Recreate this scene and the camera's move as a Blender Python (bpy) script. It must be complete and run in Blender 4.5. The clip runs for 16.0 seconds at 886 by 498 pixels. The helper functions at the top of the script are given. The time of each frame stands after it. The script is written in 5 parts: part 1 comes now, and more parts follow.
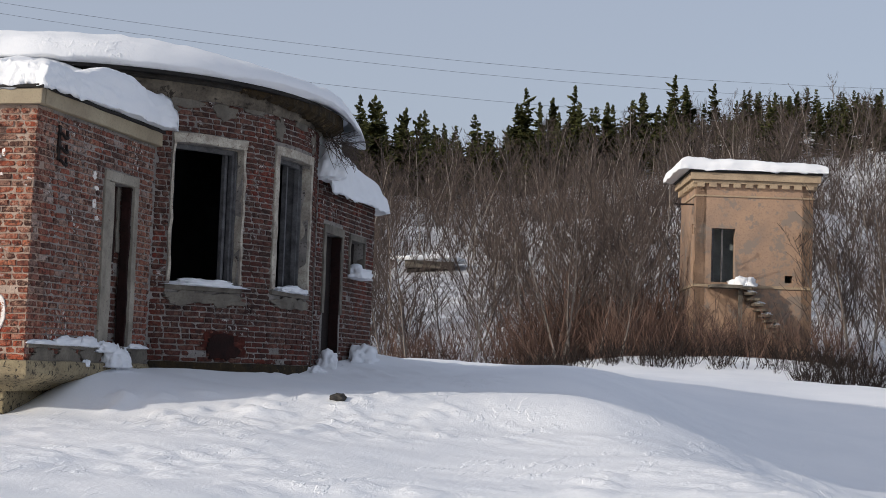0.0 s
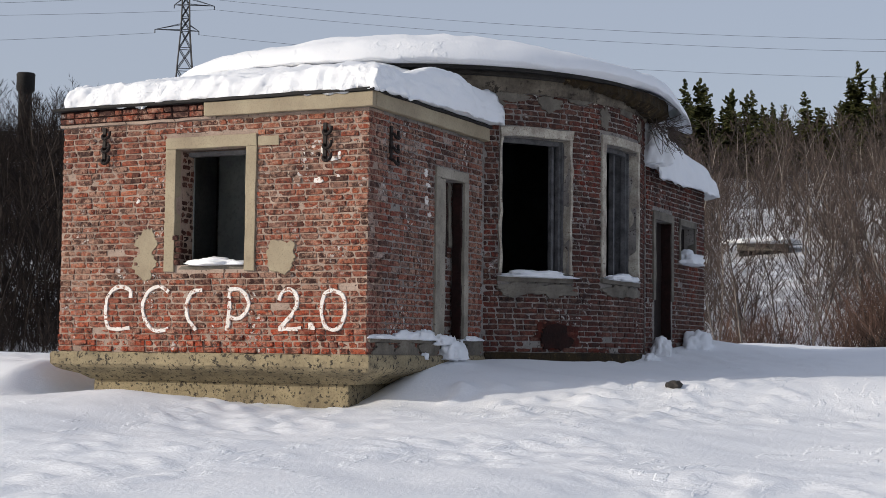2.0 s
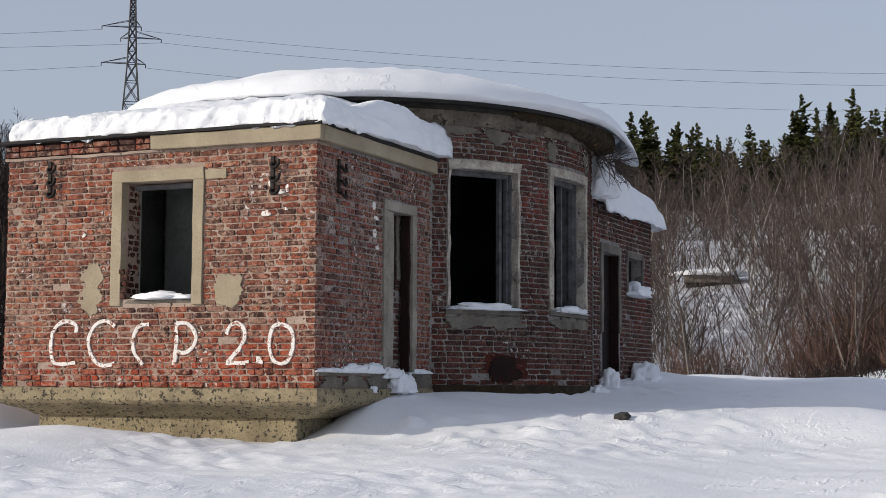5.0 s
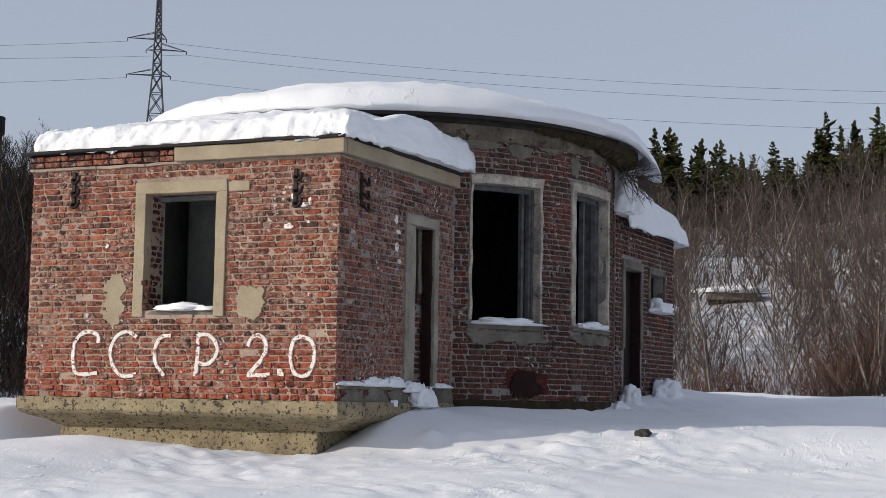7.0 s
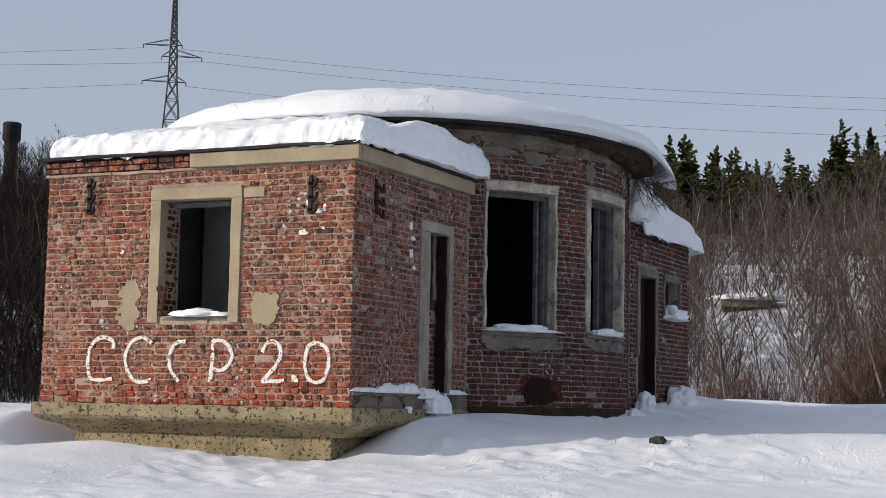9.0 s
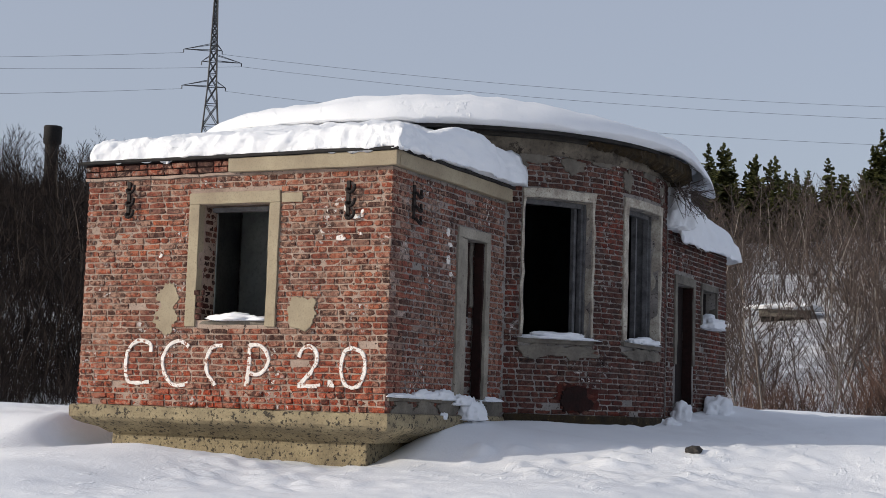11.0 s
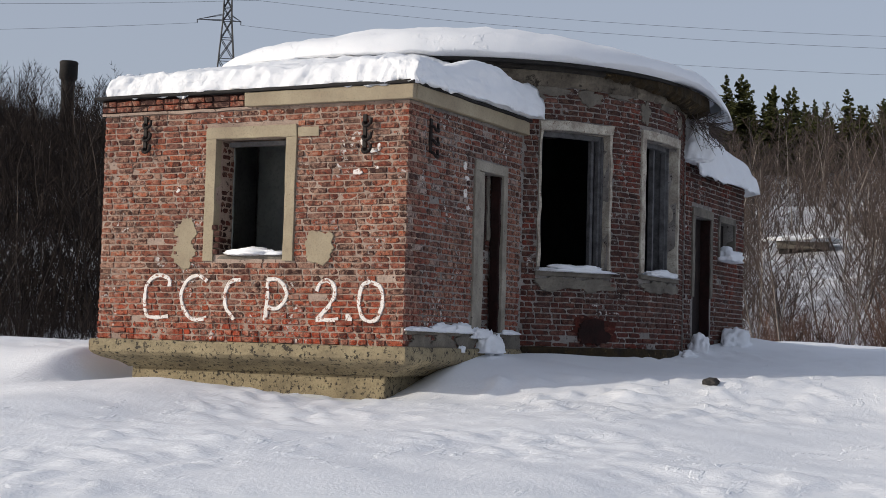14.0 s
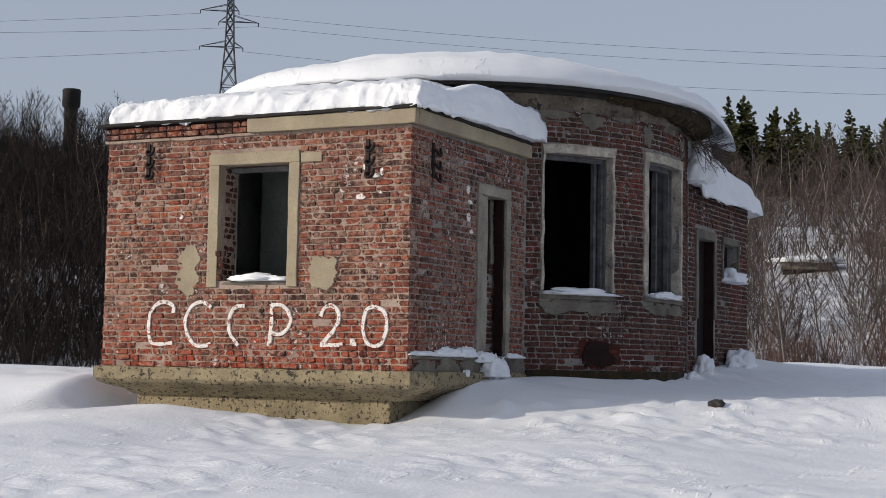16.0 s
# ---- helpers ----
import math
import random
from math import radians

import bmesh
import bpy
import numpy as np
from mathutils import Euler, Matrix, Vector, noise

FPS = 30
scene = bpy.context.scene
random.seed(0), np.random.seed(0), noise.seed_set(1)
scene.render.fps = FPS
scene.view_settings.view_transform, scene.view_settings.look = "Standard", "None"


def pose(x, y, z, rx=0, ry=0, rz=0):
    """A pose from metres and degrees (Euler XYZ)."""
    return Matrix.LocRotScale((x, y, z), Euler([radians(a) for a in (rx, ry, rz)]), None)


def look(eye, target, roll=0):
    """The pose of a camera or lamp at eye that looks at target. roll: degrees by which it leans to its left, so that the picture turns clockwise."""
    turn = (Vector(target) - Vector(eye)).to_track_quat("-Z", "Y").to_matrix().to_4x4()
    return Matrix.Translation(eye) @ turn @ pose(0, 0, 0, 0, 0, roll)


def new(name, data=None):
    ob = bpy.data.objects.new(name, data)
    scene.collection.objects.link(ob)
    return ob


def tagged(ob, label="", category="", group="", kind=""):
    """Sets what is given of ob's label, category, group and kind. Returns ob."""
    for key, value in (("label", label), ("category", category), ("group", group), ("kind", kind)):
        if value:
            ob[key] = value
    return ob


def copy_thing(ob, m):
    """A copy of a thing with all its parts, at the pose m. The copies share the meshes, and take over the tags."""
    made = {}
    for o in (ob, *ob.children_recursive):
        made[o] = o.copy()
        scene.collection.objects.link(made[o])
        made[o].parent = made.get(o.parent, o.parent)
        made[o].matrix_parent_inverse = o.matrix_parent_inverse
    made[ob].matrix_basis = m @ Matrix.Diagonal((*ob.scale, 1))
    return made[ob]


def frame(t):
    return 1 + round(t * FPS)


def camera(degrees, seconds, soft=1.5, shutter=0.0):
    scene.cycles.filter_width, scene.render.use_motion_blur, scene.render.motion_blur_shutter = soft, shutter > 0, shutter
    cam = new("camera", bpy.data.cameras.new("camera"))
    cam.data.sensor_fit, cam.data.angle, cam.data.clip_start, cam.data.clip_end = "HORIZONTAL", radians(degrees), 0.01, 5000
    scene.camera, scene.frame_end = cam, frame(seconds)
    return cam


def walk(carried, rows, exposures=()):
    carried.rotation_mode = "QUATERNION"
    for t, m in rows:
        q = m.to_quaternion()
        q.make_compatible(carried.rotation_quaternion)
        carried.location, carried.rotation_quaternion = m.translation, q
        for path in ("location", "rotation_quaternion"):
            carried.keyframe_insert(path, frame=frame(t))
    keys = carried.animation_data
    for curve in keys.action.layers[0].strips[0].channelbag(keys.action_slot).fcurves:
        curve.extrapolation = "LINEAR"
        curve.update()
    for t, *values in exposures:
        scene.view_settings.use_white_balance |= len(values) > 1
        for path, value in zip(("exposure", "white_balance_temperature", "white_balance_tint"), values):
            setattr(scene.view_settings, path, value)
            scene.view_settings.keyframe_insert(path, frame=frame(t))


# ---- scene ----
LENS = 31.75
cam = camera(LENS, 16.0, soft=0.85)
PATH = [
    (0, pose(8.779, -16.270, 0.066, 94.431, -2.042, 13.329)),
    (0.5, pose(8.779, -16.270, 0.066, 94.446, -2.182, 10.788)),
    (1, pose(8.779, -16.270, 0.066, 94.199, -1.277, 9.837)),
    (1.2, pose(8.779, -16.270, 0.066, 93.945, -1.110, 14.293)),
    (1.5, pose(8.779, -16.270, 0.066, 93.611, -0.772, 20.902)),
    (2, pose(8.779, -16.270, 0.066, 93.724, -0.656, 25.542)),
    (2.5, pose(8.779, -16.270, 0.066, 93.700, -0.580, 25.989)),
    (3, pose(8.779, -16.270, 0.066, 93.840, -0.560, 25.870)),
    (3.5, pose(8.779, -16.270, 0.066, 94.379, -0.510, 24.027)),
    (4, pose(8.779, -16.270, 0.066, 94.580, -0.114, 23.470)),
    (6.5, pose(8.779, -16.270, 0.066, 95.509, -0.869, 24.260)),
    (7, pose(8.779, -16.270, 0.066, 95.463, -0.962, 24.412)),
    (7.5, pose(8.779, -16.270, 0.066, 95.406, -0.612, 24.571)),
    (8, pose(8.779, -16.270, 0.066, 95.451, -0.677, 24.659)),
    (8.5, pose(8.779, -16.270, 0.066, 95.629, -0.935, 24.776)),
    (9, pose(8.779, -16.270, 0.066, 95.694, -1.121, 24.937)),
    (11.5, pose(8.779, -16.270, 0.066, 95.915, -1.866, 26.483)),
    (12, pose(8.779, -16.270, 0.066, 95.742, -1.825, 26.624)),
    (12.5, pose(8.779, -16.270, 0.066, 95.621, -1.756, 26.726)),
    (13, pose(8.779, -16.270, 0.066, 95.439, -1.686, 26.818)),
    (13.5, pose(8.779, -16.270, 0.066, 93.679, -1.806, 26.858)),
    (14, pose(8.779, -16.270, 0.066, 93.441, -1.579, 26.888)),
    (14.5, pose(8.779, -16.270, 0.066, 93.363, -1.403, 26.936)),
    (15, pose(8.779, -16.270, 0.066, 93.391, -1.088, 26.968)),
    (15.5, pose(8.779, -16.270, 0.066, 94.098, -0.928, 27.021)),
    (16, pose(8.779, -16.270, 0.066, 94.321, -1.047, 27.056)),
]
walk(cam, PATH, exposures=((0, 0.0), (9, 0.0), (13, -0.06), (16, -0.13)))

# ---- world and sun ----
SUN_EL, SUN_AZ = 19.0, 221.5          # degrees; azimuth counter-clockwise from +x, where the sun stands
world = bpy.data.worlds.new("winter_sky")
scene.world = world
world.use_nodes = True
wn = world.node_tree
wn.nodes.clear()
sky = wn.nodes.new("ShaderNodeTexSky")
sky.sky_type = 'NISHITA'
sky.sun_disc = False
sky.sun_elevation = radians(SUN_EL)
sky.sun_rotation = radians(90 - SUN_AZ)
sky.air_density, sky.dust_density, sky.ozone_density = 0.9, 2.5, 1.2
veil = wn.nodes.new("ShaderNodeMix")
veil.data_type = 'RGBA'
veil.inputs[0].default_value = 0.62
veil.inputs[7].default_value = (3.7, 3.95, 4.7, 1)   # thin high cloud
bg = wn.nodes.new("ShaderNodeBackground")
bg.inputs[1].default_value = 0.131
wo = wn.nodes.new("ShaderNodeOutputWorld")
wn.links.new(sky.outputs[0], veil.inputs[6])
wn.links.new(veil.outputs[2], bg.inputs[0])
wn.links.new(bg.outputs[0], wo.inputs[0])
sun = new("sun", bpy.data.lights.new("sun", 'SUN'))
sun.data.energy, sun.data.angle, sun.data.color = 3.02, radians(0.7), (1.0, 0.92, 0.81)
sd = Vector((math.cos(radians(SUN_AZ)) * math.cos(radians(SUN_EL)), math.sin(radians(SUN_AZ)) * math.cos(radians(SUN_EL)), math.sin(radians(SUN_EL))))
sun.matrix_world = look(sd * 60, (0, 0, 0))


# ---- materials ----
class Mat:
    """A small builder for node materials: noise in world space, ramps, mixes and bumps."""

    def __init__(self, name, rough=0.9, spec=0.3):
        self.m = bpy.data.materials.new(name)
        self.m.use_nodes = True
        self.t = self.m.node_tree
        self.b = self.t.nodes["Principled BSDF"]
        self.b.inputs["Roughness"].default_value = rough
        self.b.inputs["Specular IOR Level"].default_value = spec
        self.pos = self.t.nodes.new("ShaderNodeNewGeometry")

    def link(self, a, b):
        self.t.links.new(a, b)

    def noise(self, scale, detail=4, rough=0.6, stretch=None, local=False):
        n = self.t.nodes.new("ShaderNodeTexNoise")
        n.inputs["Scale"].default_value, n.inputs["Detail"].default_value, n.inputs["Roughness"].default_value = scale, detail, rough
        src = self.pos.outputs["Position"]
        if local:
            src = self.t.nodes.new("ShaderNodeTexCoord").outputs["Object"]
        if stretch:
            mp = self.t.nodes.new("ShaderNodeMapping")
            mp.inputs["Scale"].default_value = stretch
            self.link(src, mp.inputs[0])
            src = mp.outputs[0]
        self.link(src, n.inputs["Vector"])
        return n.outputs["Fac"]

    def voronoi(self, scale, out="Distance"):
        n = self.t.nodes.new("ShaderNodeTexVoronoi")
        n.inputs["Scale"].default_value = scale
        self.link(self.pos.outputs["Position"], n.inputs["Vector"])
        return n.outputs[out]

    def ramp(self, fac, *stops):
        n = self.t.nodes.new("ShaderNodeValToRGB")
        e = n.color_ramp.elements
        while len(e) < len(stops):
            e.new(0.5)
        for el, (p, c) in zip(e, stops):
            el.position = p
            el.color = (c, c, c, 1) if isinstance(c, (int, float)) else (*c, 1)
        self.link(fac, n.inputs[0])
        return n.outputs[0]

    def mix(self, fac, a, b, mode='MIX'):
        n = self.t.nodes.new("ShaderNodeMix")
        n.data_type, n.blend_type = 'RGBA', mode
        for v, i in ((fac, 0), (a, 6), (b, 7)):
            if isinstance(v, (int, float)):
                n.inputs[i].default_value = v
            elif isinstance(v, tuple):
                n.inputs[i].default_value = (*v, 1)
            else:
                self.link(v, n.inputs[i])
        return n.outputs[2]

    def mul(self, a, b):
        n = self.t.nodes.new("ShaderNodeMath")
        n.operation = 'MULTIPLY'
        for v, i in ((a, 0), (b, 1)):
            if isinstance(v, (int, float)):
                n.inputs[i].default_value = v
            else:
                self.link(v, n.inputs[i])
        return n.outputs[0]

    def height(self):
        n = self.t.nodes.new("ShaderNodeSeparateXYZ")
        self.link(self.pos.outputs["Position"], n.inputs[0])
        return n.outputs[2]

    def range(self, v, lo, hi):
        n = self.t.nodes.new("ShaderNodeMapRange")
        n.inputs[1].default_value, n.inputs[2].default_value = lo, hi
        self.link(v, n.inputs[0])
        return n.outputs[0]

    def rand(self, island=False):
        if island:
            return self.pos.outputs["Random Per Island"]
        return self.t.nodes.new("ShaderNodeObjectInfo").outputs["Random"]

    def bump(self, h, strength=0.5, dist=0.01):
        n = self.t.nodes.new("ShaderNodeBump")
        n.inputs["Strength"].default_value, n.inputs["Distance"].default_value = strength, dist
        self.link(h, n.inputs["Height"])
        self.link(n.outputs[0], self.b.inputs["Normal"])
        return self

    def color(self, c):
        if isinstance(c, tuple):
            self.b.inputs["Base Color"].default_value = (*c, 1)
        else:
            self.link(c, self.b.inputs["Base Color"])
        return self


FIRED = ((0.0, (0.030, 0.017, 0.015)), (0.10, (0.06, 0.026, 0.021)), (0.22, (0.20, 0.050, 0.031)), (0.42, (0.37, 0.088, 0.043)), (0.58, (0.24, 0.066, 0.042)), (0.78, (0.43, 0.120, 0.056)), (0.9, (0.20, 0.092, 0.070)), (1.0, (0.36, 0.22, 0.16)))
# Darker brick of the sunless walls; part of their shade sits in these tones.
SHADED = ((0.0, (0.012, 0.008, 0.008)), (0.16, (0.026, 0.013, 0.012)), (0.34, (0.080, 0.024, 0.019)), (0.52, (0.040, 0.018, 0.016)), (0.70, (0.130, 0.032, 0.022)), (0.86, (0.050, 0.027, 0.026)), (1.0, (0.15, 0.065, 0.05)))

LIMED = ((0.0, (0.055, 0.033, 0.030)), (0.2, (0.11, 0.054, 0.046)), (0.40, (0.27, 0.076, 0.052)), (0.58, (0.18, 0.078, 0.062)), (0.76, (0.32, 0.098, 0.062)), (0.9, (0.22, 0.15, 0.13)), (1.0, (0.46, 0.38, 0.34)))


def brick_material(name, island, tones=FIRED, wash=0.68, red=0.80):
    """Worn brick: the given tones, grime, mortar washed over the faces, soot in the pits."""
    k = Mat(name, 0.93, 0.15)
    c = k.ramp(k.rand(island), *tones)
    zone = k.noise(0.55, 3, 0.5)
    c = k.mix(k.mul(k.ramp(zone, (0.50, 0), (0.64, 1)), 0.30 * wash), c, (0.46, 0.205, 0.12))
    grime = k.ramp(k.noise(0.8, 6, 0.65), (0.40, 0), (0.60, 1))
    c = k.mix(k.mul(grime, 0.42), c, (0.075, 0.042, 0.038))
    low = k.mul(k.ramp(k.range(k.height(), 0.80, 0.15), (0, 0), (1, 1)), k.ramp(k.noise(1.9, 4), (0.36, 0.2), (0.56, 1)))
    c = k.mix(k.mul(low, red), c, (0.40, 0.062, 0.026))          # freshly spalled faces near the footing
    if red < 0.5:
        raw = k.mul(k.ramp(k.noise(0.9, 3, 0.6), (0.57, 0), (0.63, 1)), k.ramp(k.noise(7, 5, 0.7), (0.42, 0), (0.52, 1)))
        c = k.mix(k.mul(raw, 0.75), c, (0.20, 0.034, 0.020))      # red streaks where the skin has fallen
    smear = k.mul(k.ramp(k.noise(1.3, 4, 0.6), (0.40, 0.25), (0.58, 1)), k.ramp(k.noise(12, 8, 0.78), (0.46, 0), (0.55, 1)))
    c = k.mix(k.mul(smear, wash), c, (0.42, 0.255, 0.185))         # mortar smeared over the faces
    c = k.mix(k.ramp(k.noise(9, 7, 0.78), (0.51, 0), (0.58, 0.85)), c, (0.045, 0.025, 0.022))   # pits and soot
    c = k.mix(k.ramp(k.noise(30, 5, 0.75), (0.50, 0), (0.62, 0.7)), c, (0.06, 0.032, 0.027))
    white = k.mul(k.ramp(k.noise(1.7, 2), (0.56, 0), (0.64, 1)), k.ramp(k.noise(15, 4), (0.56, 0), (0.60, 1)))
    c = k.mix(k.mul(white, 0.85), c, (0.66, 0.63, 0.60))
    return k.color(c).bump(k.noise(48, 6, 0.75), 1.0, 0.016).m


def plain(name, base, dark, scale=3.0, grain=40.0, rough=0.9, bump=0.5, dist=0.01, spot=None, spec=0.25):
    k = Mat(name, rough, spec)
    c = k.mix(k.ramp(k.noise(scale, 6, 0.65), (0.35, 0), (0.68, 1)), base, dark)
    c = k.mix(k.ramp(k.noise(grain, 3, 0.6), (0.5, 0), (0.75, 0.45)), c, tuple(v * 0.55 for v in dark))
    if spot:
        size, colour, lo = spot
        c = k.mix(k.ramp(k.noise(size, 5, 0.7), (lo, 0), (lo + 0.05, 1)), c, colour)
    return k.color(c).bump(k.noise(grain, 5, 0.65), bump, dist).m


M_BRICK = brick_material("red_brick", False, FIRED, 0.95, 0.92)
M_BRICKS = brick_material("red_brick_joined", True, FIRED, 0.95, 0.92)
M_SHADED = brick_material("dark_shaded_brick", False, SHADED, 0.26, 0.12)
M_LIMED = brick_material("lime_washed_brick", False, LIMED, 0.9, 0.35)
M_LIMEDS = brick_material("lime_washed_brick_joined", True, LIMED, 0.9, 0.35)
M_SHADEDS = brick_material("dark_shaded_brick_joined", True, SHADED, 0.26, 0.12)
M_MORTAR = plain("lime_mortar", (0.46, 0.355, 0.29), (0.25, 0.185, 0.15), 1.7, 50, 0.95, 1.0, 0.014, spot=(16, (0.06, 0.04, 0.033), 0.59))
M_JOINT = plain("grey_weathered_mortar", (0.36, 0.33, 0.305), (0.15, 0.135, 0.125), 1.7, 50, 0.95, 1.0, 0.014, spot=(16, (0.06, 0.045, 0.04), 0.57))
M_FASCIA = plain("stained_concrete_band", (0.20, 0.17, 0.13), (0.055, 0.045, 0.036), 2.6, 30, 0.92, 1.0, 0.02, spot=(5, (0.035, 0.028, 0.022), 0.57))
M_JAMB = plain("pale_grey_cement", (0.36, 0.325, 0.27), (0.19, 0.17, 0.14), 2.4, 35, 0.9, 0.7, 0.012, spot=(9, (0.12, 0.10, 0.085), 0.62))
M_RENDER = plain("ochre_cement_render", (0.37, 0.315, 0.22), (0.27, 0.22, 0.155), 1.6, 45, 0.9, 0.5, 0.008, spot=(22, (0.16, 0.13, 0.09), 0.66))
M_PLINTH = plain("weathered_ochre_concrete", (0.35, 0.29, 0.18), (0.19, 0.155, 0.10), 2.4, 30, 0.92, 0.9, 0.02, spot=(18, (0.05, 0.043, 0.034), 0.545))
M_GREY = plain("grey_concrete", (0.21, 0.188, 0.155), (0.085, 0.074, 0.062), 2.2, 35, 0.9, 0.7, 0.012, spot=(9, (0.11, 0.10, 0.09), 0.62))
M_PALE = plain("pale_flaking_plaster", (0.52, 0.48, 0.40), (0.24, 0.20, 0.165), 5.0, 40, 0.9, 0.7, 0.012, spot=(14, (0.20, 0.15, 0.12), 0.60))
M_FELT = plain("tarred_roof_felt", (0.028, 0.026, 0.025), (0.015, 0.014, 0.014), 5, 60, 0.8, 0.6, 0.01)
M_MOSS = plain("mossy_dark_eave", (0.050, 0.033, 0.014), (0.018, 0.014, 0.010), 6, 30, 0.95, 1.0, 0.03, spot=(8, (0.14, 0.095, 0.045), 0.60))
M_CRUST = plain("tarred_crumbling_edge", (0.05, 0.044, 0.038), (0.02, 0.018, 0.016), 5, 40, 0.9, 0.8, 0.02)
M_IRON = plain("rusted_iron", (0.028, 0.020, 0.017), (0.012, 0.010, 0.010), 20, 80, 0.7, 0.5, 0.004)
M_WOODOLD = plain("weathered_grey_wood", (0.15, 0.15, 0.155), (0.06, 0.058, 0.06), 7, 60, 0.85, 0.5, 0.006)
M_INSIDE = plain("grey_green_inner_plaster", (0.46, 0.49, 0.46), (0.24, 0.26, 0.26), 1.4, 25, 0.9, 0.6, 0.01)
# Dark plaster copy: the unlit hall's darkness is set in the colour.
M_INNER_DARK = plain("dark_inner_plaster", (0.060, 0.066, 0.078), (0.025, 0.027, 0.032), 1.4, 25, 0.95, 0.6, 0.01)
# Near-black colour for the darkness inside the back wing's openings.
M_OPENING_DARK = plain("opening_darkness", (0.022, 0.014, 0.012), (0.009, 0.007, 0.007), 3, 30, 0.9, 0.6, 0.01)
M_BLUE = plain("faded_blue_paint", (0.14, 0.21, 0.42), (0.07, 0.10, 0.19), 3.0, 30, 0.8, 0.4, 0.006)
M_STUCCO = plain("peach_stucco", (0.42, 0.275, 0.185), (0.29, 0.205, 0.155), 0.7, 14, 0.9, 0.5, 0.012, spot=(1.1, (0.25, 0.20, 0.165), 0.54))
M_STUCCO_TRIM = plain("pale_yellow_stucco_trim", (0.45, 0.345, 0.235), (0.31, 0.235, 0.165), 1.5, 20, 0.9, 0.4, 0.01)
M_STONE = plain("dark_stone", (0.06, 0.055, 0.05), (0.03, 0.028, 0.026), 9, 40, 0.85, 0.7, 0.01)
M_STEEL = plain("galvanised_lattice_steel", (0.045, 0.045, 0.05), (0.025, 0.025, 0.028), 2, 9, 0.6, 0.2, 0.004)
# Dark brick; the shade of reveals, recess and hollow is in its colour.
M_RECESS_BRICK = plain("recess_dark_brick", (0.032, 0.011, 0.009), (0.013, 0.007, 0.006), 4, 25, 0.95, 1.0, 0.03)
M_RAW = plain("raw_red_brick_core", (0.10, 0.022, 0.014), (0.03, 0.011, 0.009), 5, 25, 0.95, 1.0, 0.03)
M_PAINT = plain("white_brushed_paint", (0.80, 0.78, 0.75), (0.66, 0.60, 0.55), 9, 70, 0.8, 0.5, 0.004, spot=(19, (0.28, 0.14, 0.10), 0.545))


def snow_material(name, litter=False):
    k = Mat(name, 0.7, 0.3)
    c = k.mix(k.ramp(k.noise(0.5, 5), (0.35, 0), (0.7, 1)), (0.84, 0.855, 0.88), (0.77, 0.79, 0.825))
    c = k.mix(k.ramp(k.noise(60, 2), (0.70, 0), (0.76, 0.18)), c, (0.35, 0.33, 0.30))
    crust = k.mul(k.ramp(k.noise(4.6, 4, 0.55, (1.0, 0.36, 1.0)), (0.56, 0), (0.60, 1)), k.ramp(k.noise(0.7, 3), (0.48, 0), (0.60, 1)))
    if litter:                       # heath and dead stems matted through the snow on the wooded slope
        sx = k.t.nodes.new("ShaderNodeSeparateXYZ")
        k.link(k.pos.outputs["Position"], sx.inputs[0])
        slope = k.mul(k.range(sx.outputs[1], 50.0, 66.0), k.ramp(k.range(sx.outputs[0], 14.0, 0.0), (0, 0.8), (1, 1)))
        tuft = k.mul(k.ramp(k.noise(0.09, 3, 0.6), (0.36, 0.35), (0.50, 1)), k.ramp(k.noise(1.6, 6, 0.75), (0.43, 0), (0.50, 1)))
        c = k.mix(k.mul(k.mul(slope, tuft), 0.52), c, (0.085, 0.064, 0.055))
    h = k.mix(0.5, k.noise(5.0, 7, 0.68), k.noise(26, 5, 0.65))
    h = k.mix(0.36, h, crust)
    return k.color(c).bump(h, 0.46, 0.055).m


M_SNOW = snow_material("packed_snow")
M_FIELD = snow_material("wind_packed_field_snow", True)


def bark(name, a, b, s=8):
    k = Mat(name, 0.9, 0.2)
    c = k.mix(k.rand(True), a, b)
    c = k.mix(k.ramp(k.noise(s, 3), (0.45, 0), (0.6, 0.6)), c, tuple(v * 0.4 for v in a))
    return k.color(c).m


M_BIRCH = bark("birch_bark", (0.30, 0.27, 0.245), (0.07, 0.055, 0.05), 5)
M_TWIG = bark("brown_twigs", (0.122, 0.094, 0.082), (0.056, 0.044, 0.040))
# Darker bark and twig tones, mostly for the left slope.
M_DARKBARK = bark("dark_bark", (0.085, 0.070, 0.060), (0.028, 0.022, 0.019), 5)
M_DARKTWIG = bark("dark_twigs", (0.034, 0.024, 0.020), (0.016, 0.012, 0.011))
M_WILLOW = bark("reddish_willow_twigs", (0.175, 0.105, 0.082), (0.10, 0.070, 0.058))
M_PINE = bark("pine_trunk", (0.14, 0.085, 0.05), (0.10, 0.07, 0.05))
M_NEEDLE = bark("conifer_needles", (0.030, 0.038, 0.013), (0.085, 0.085, 0.026), 1.2)


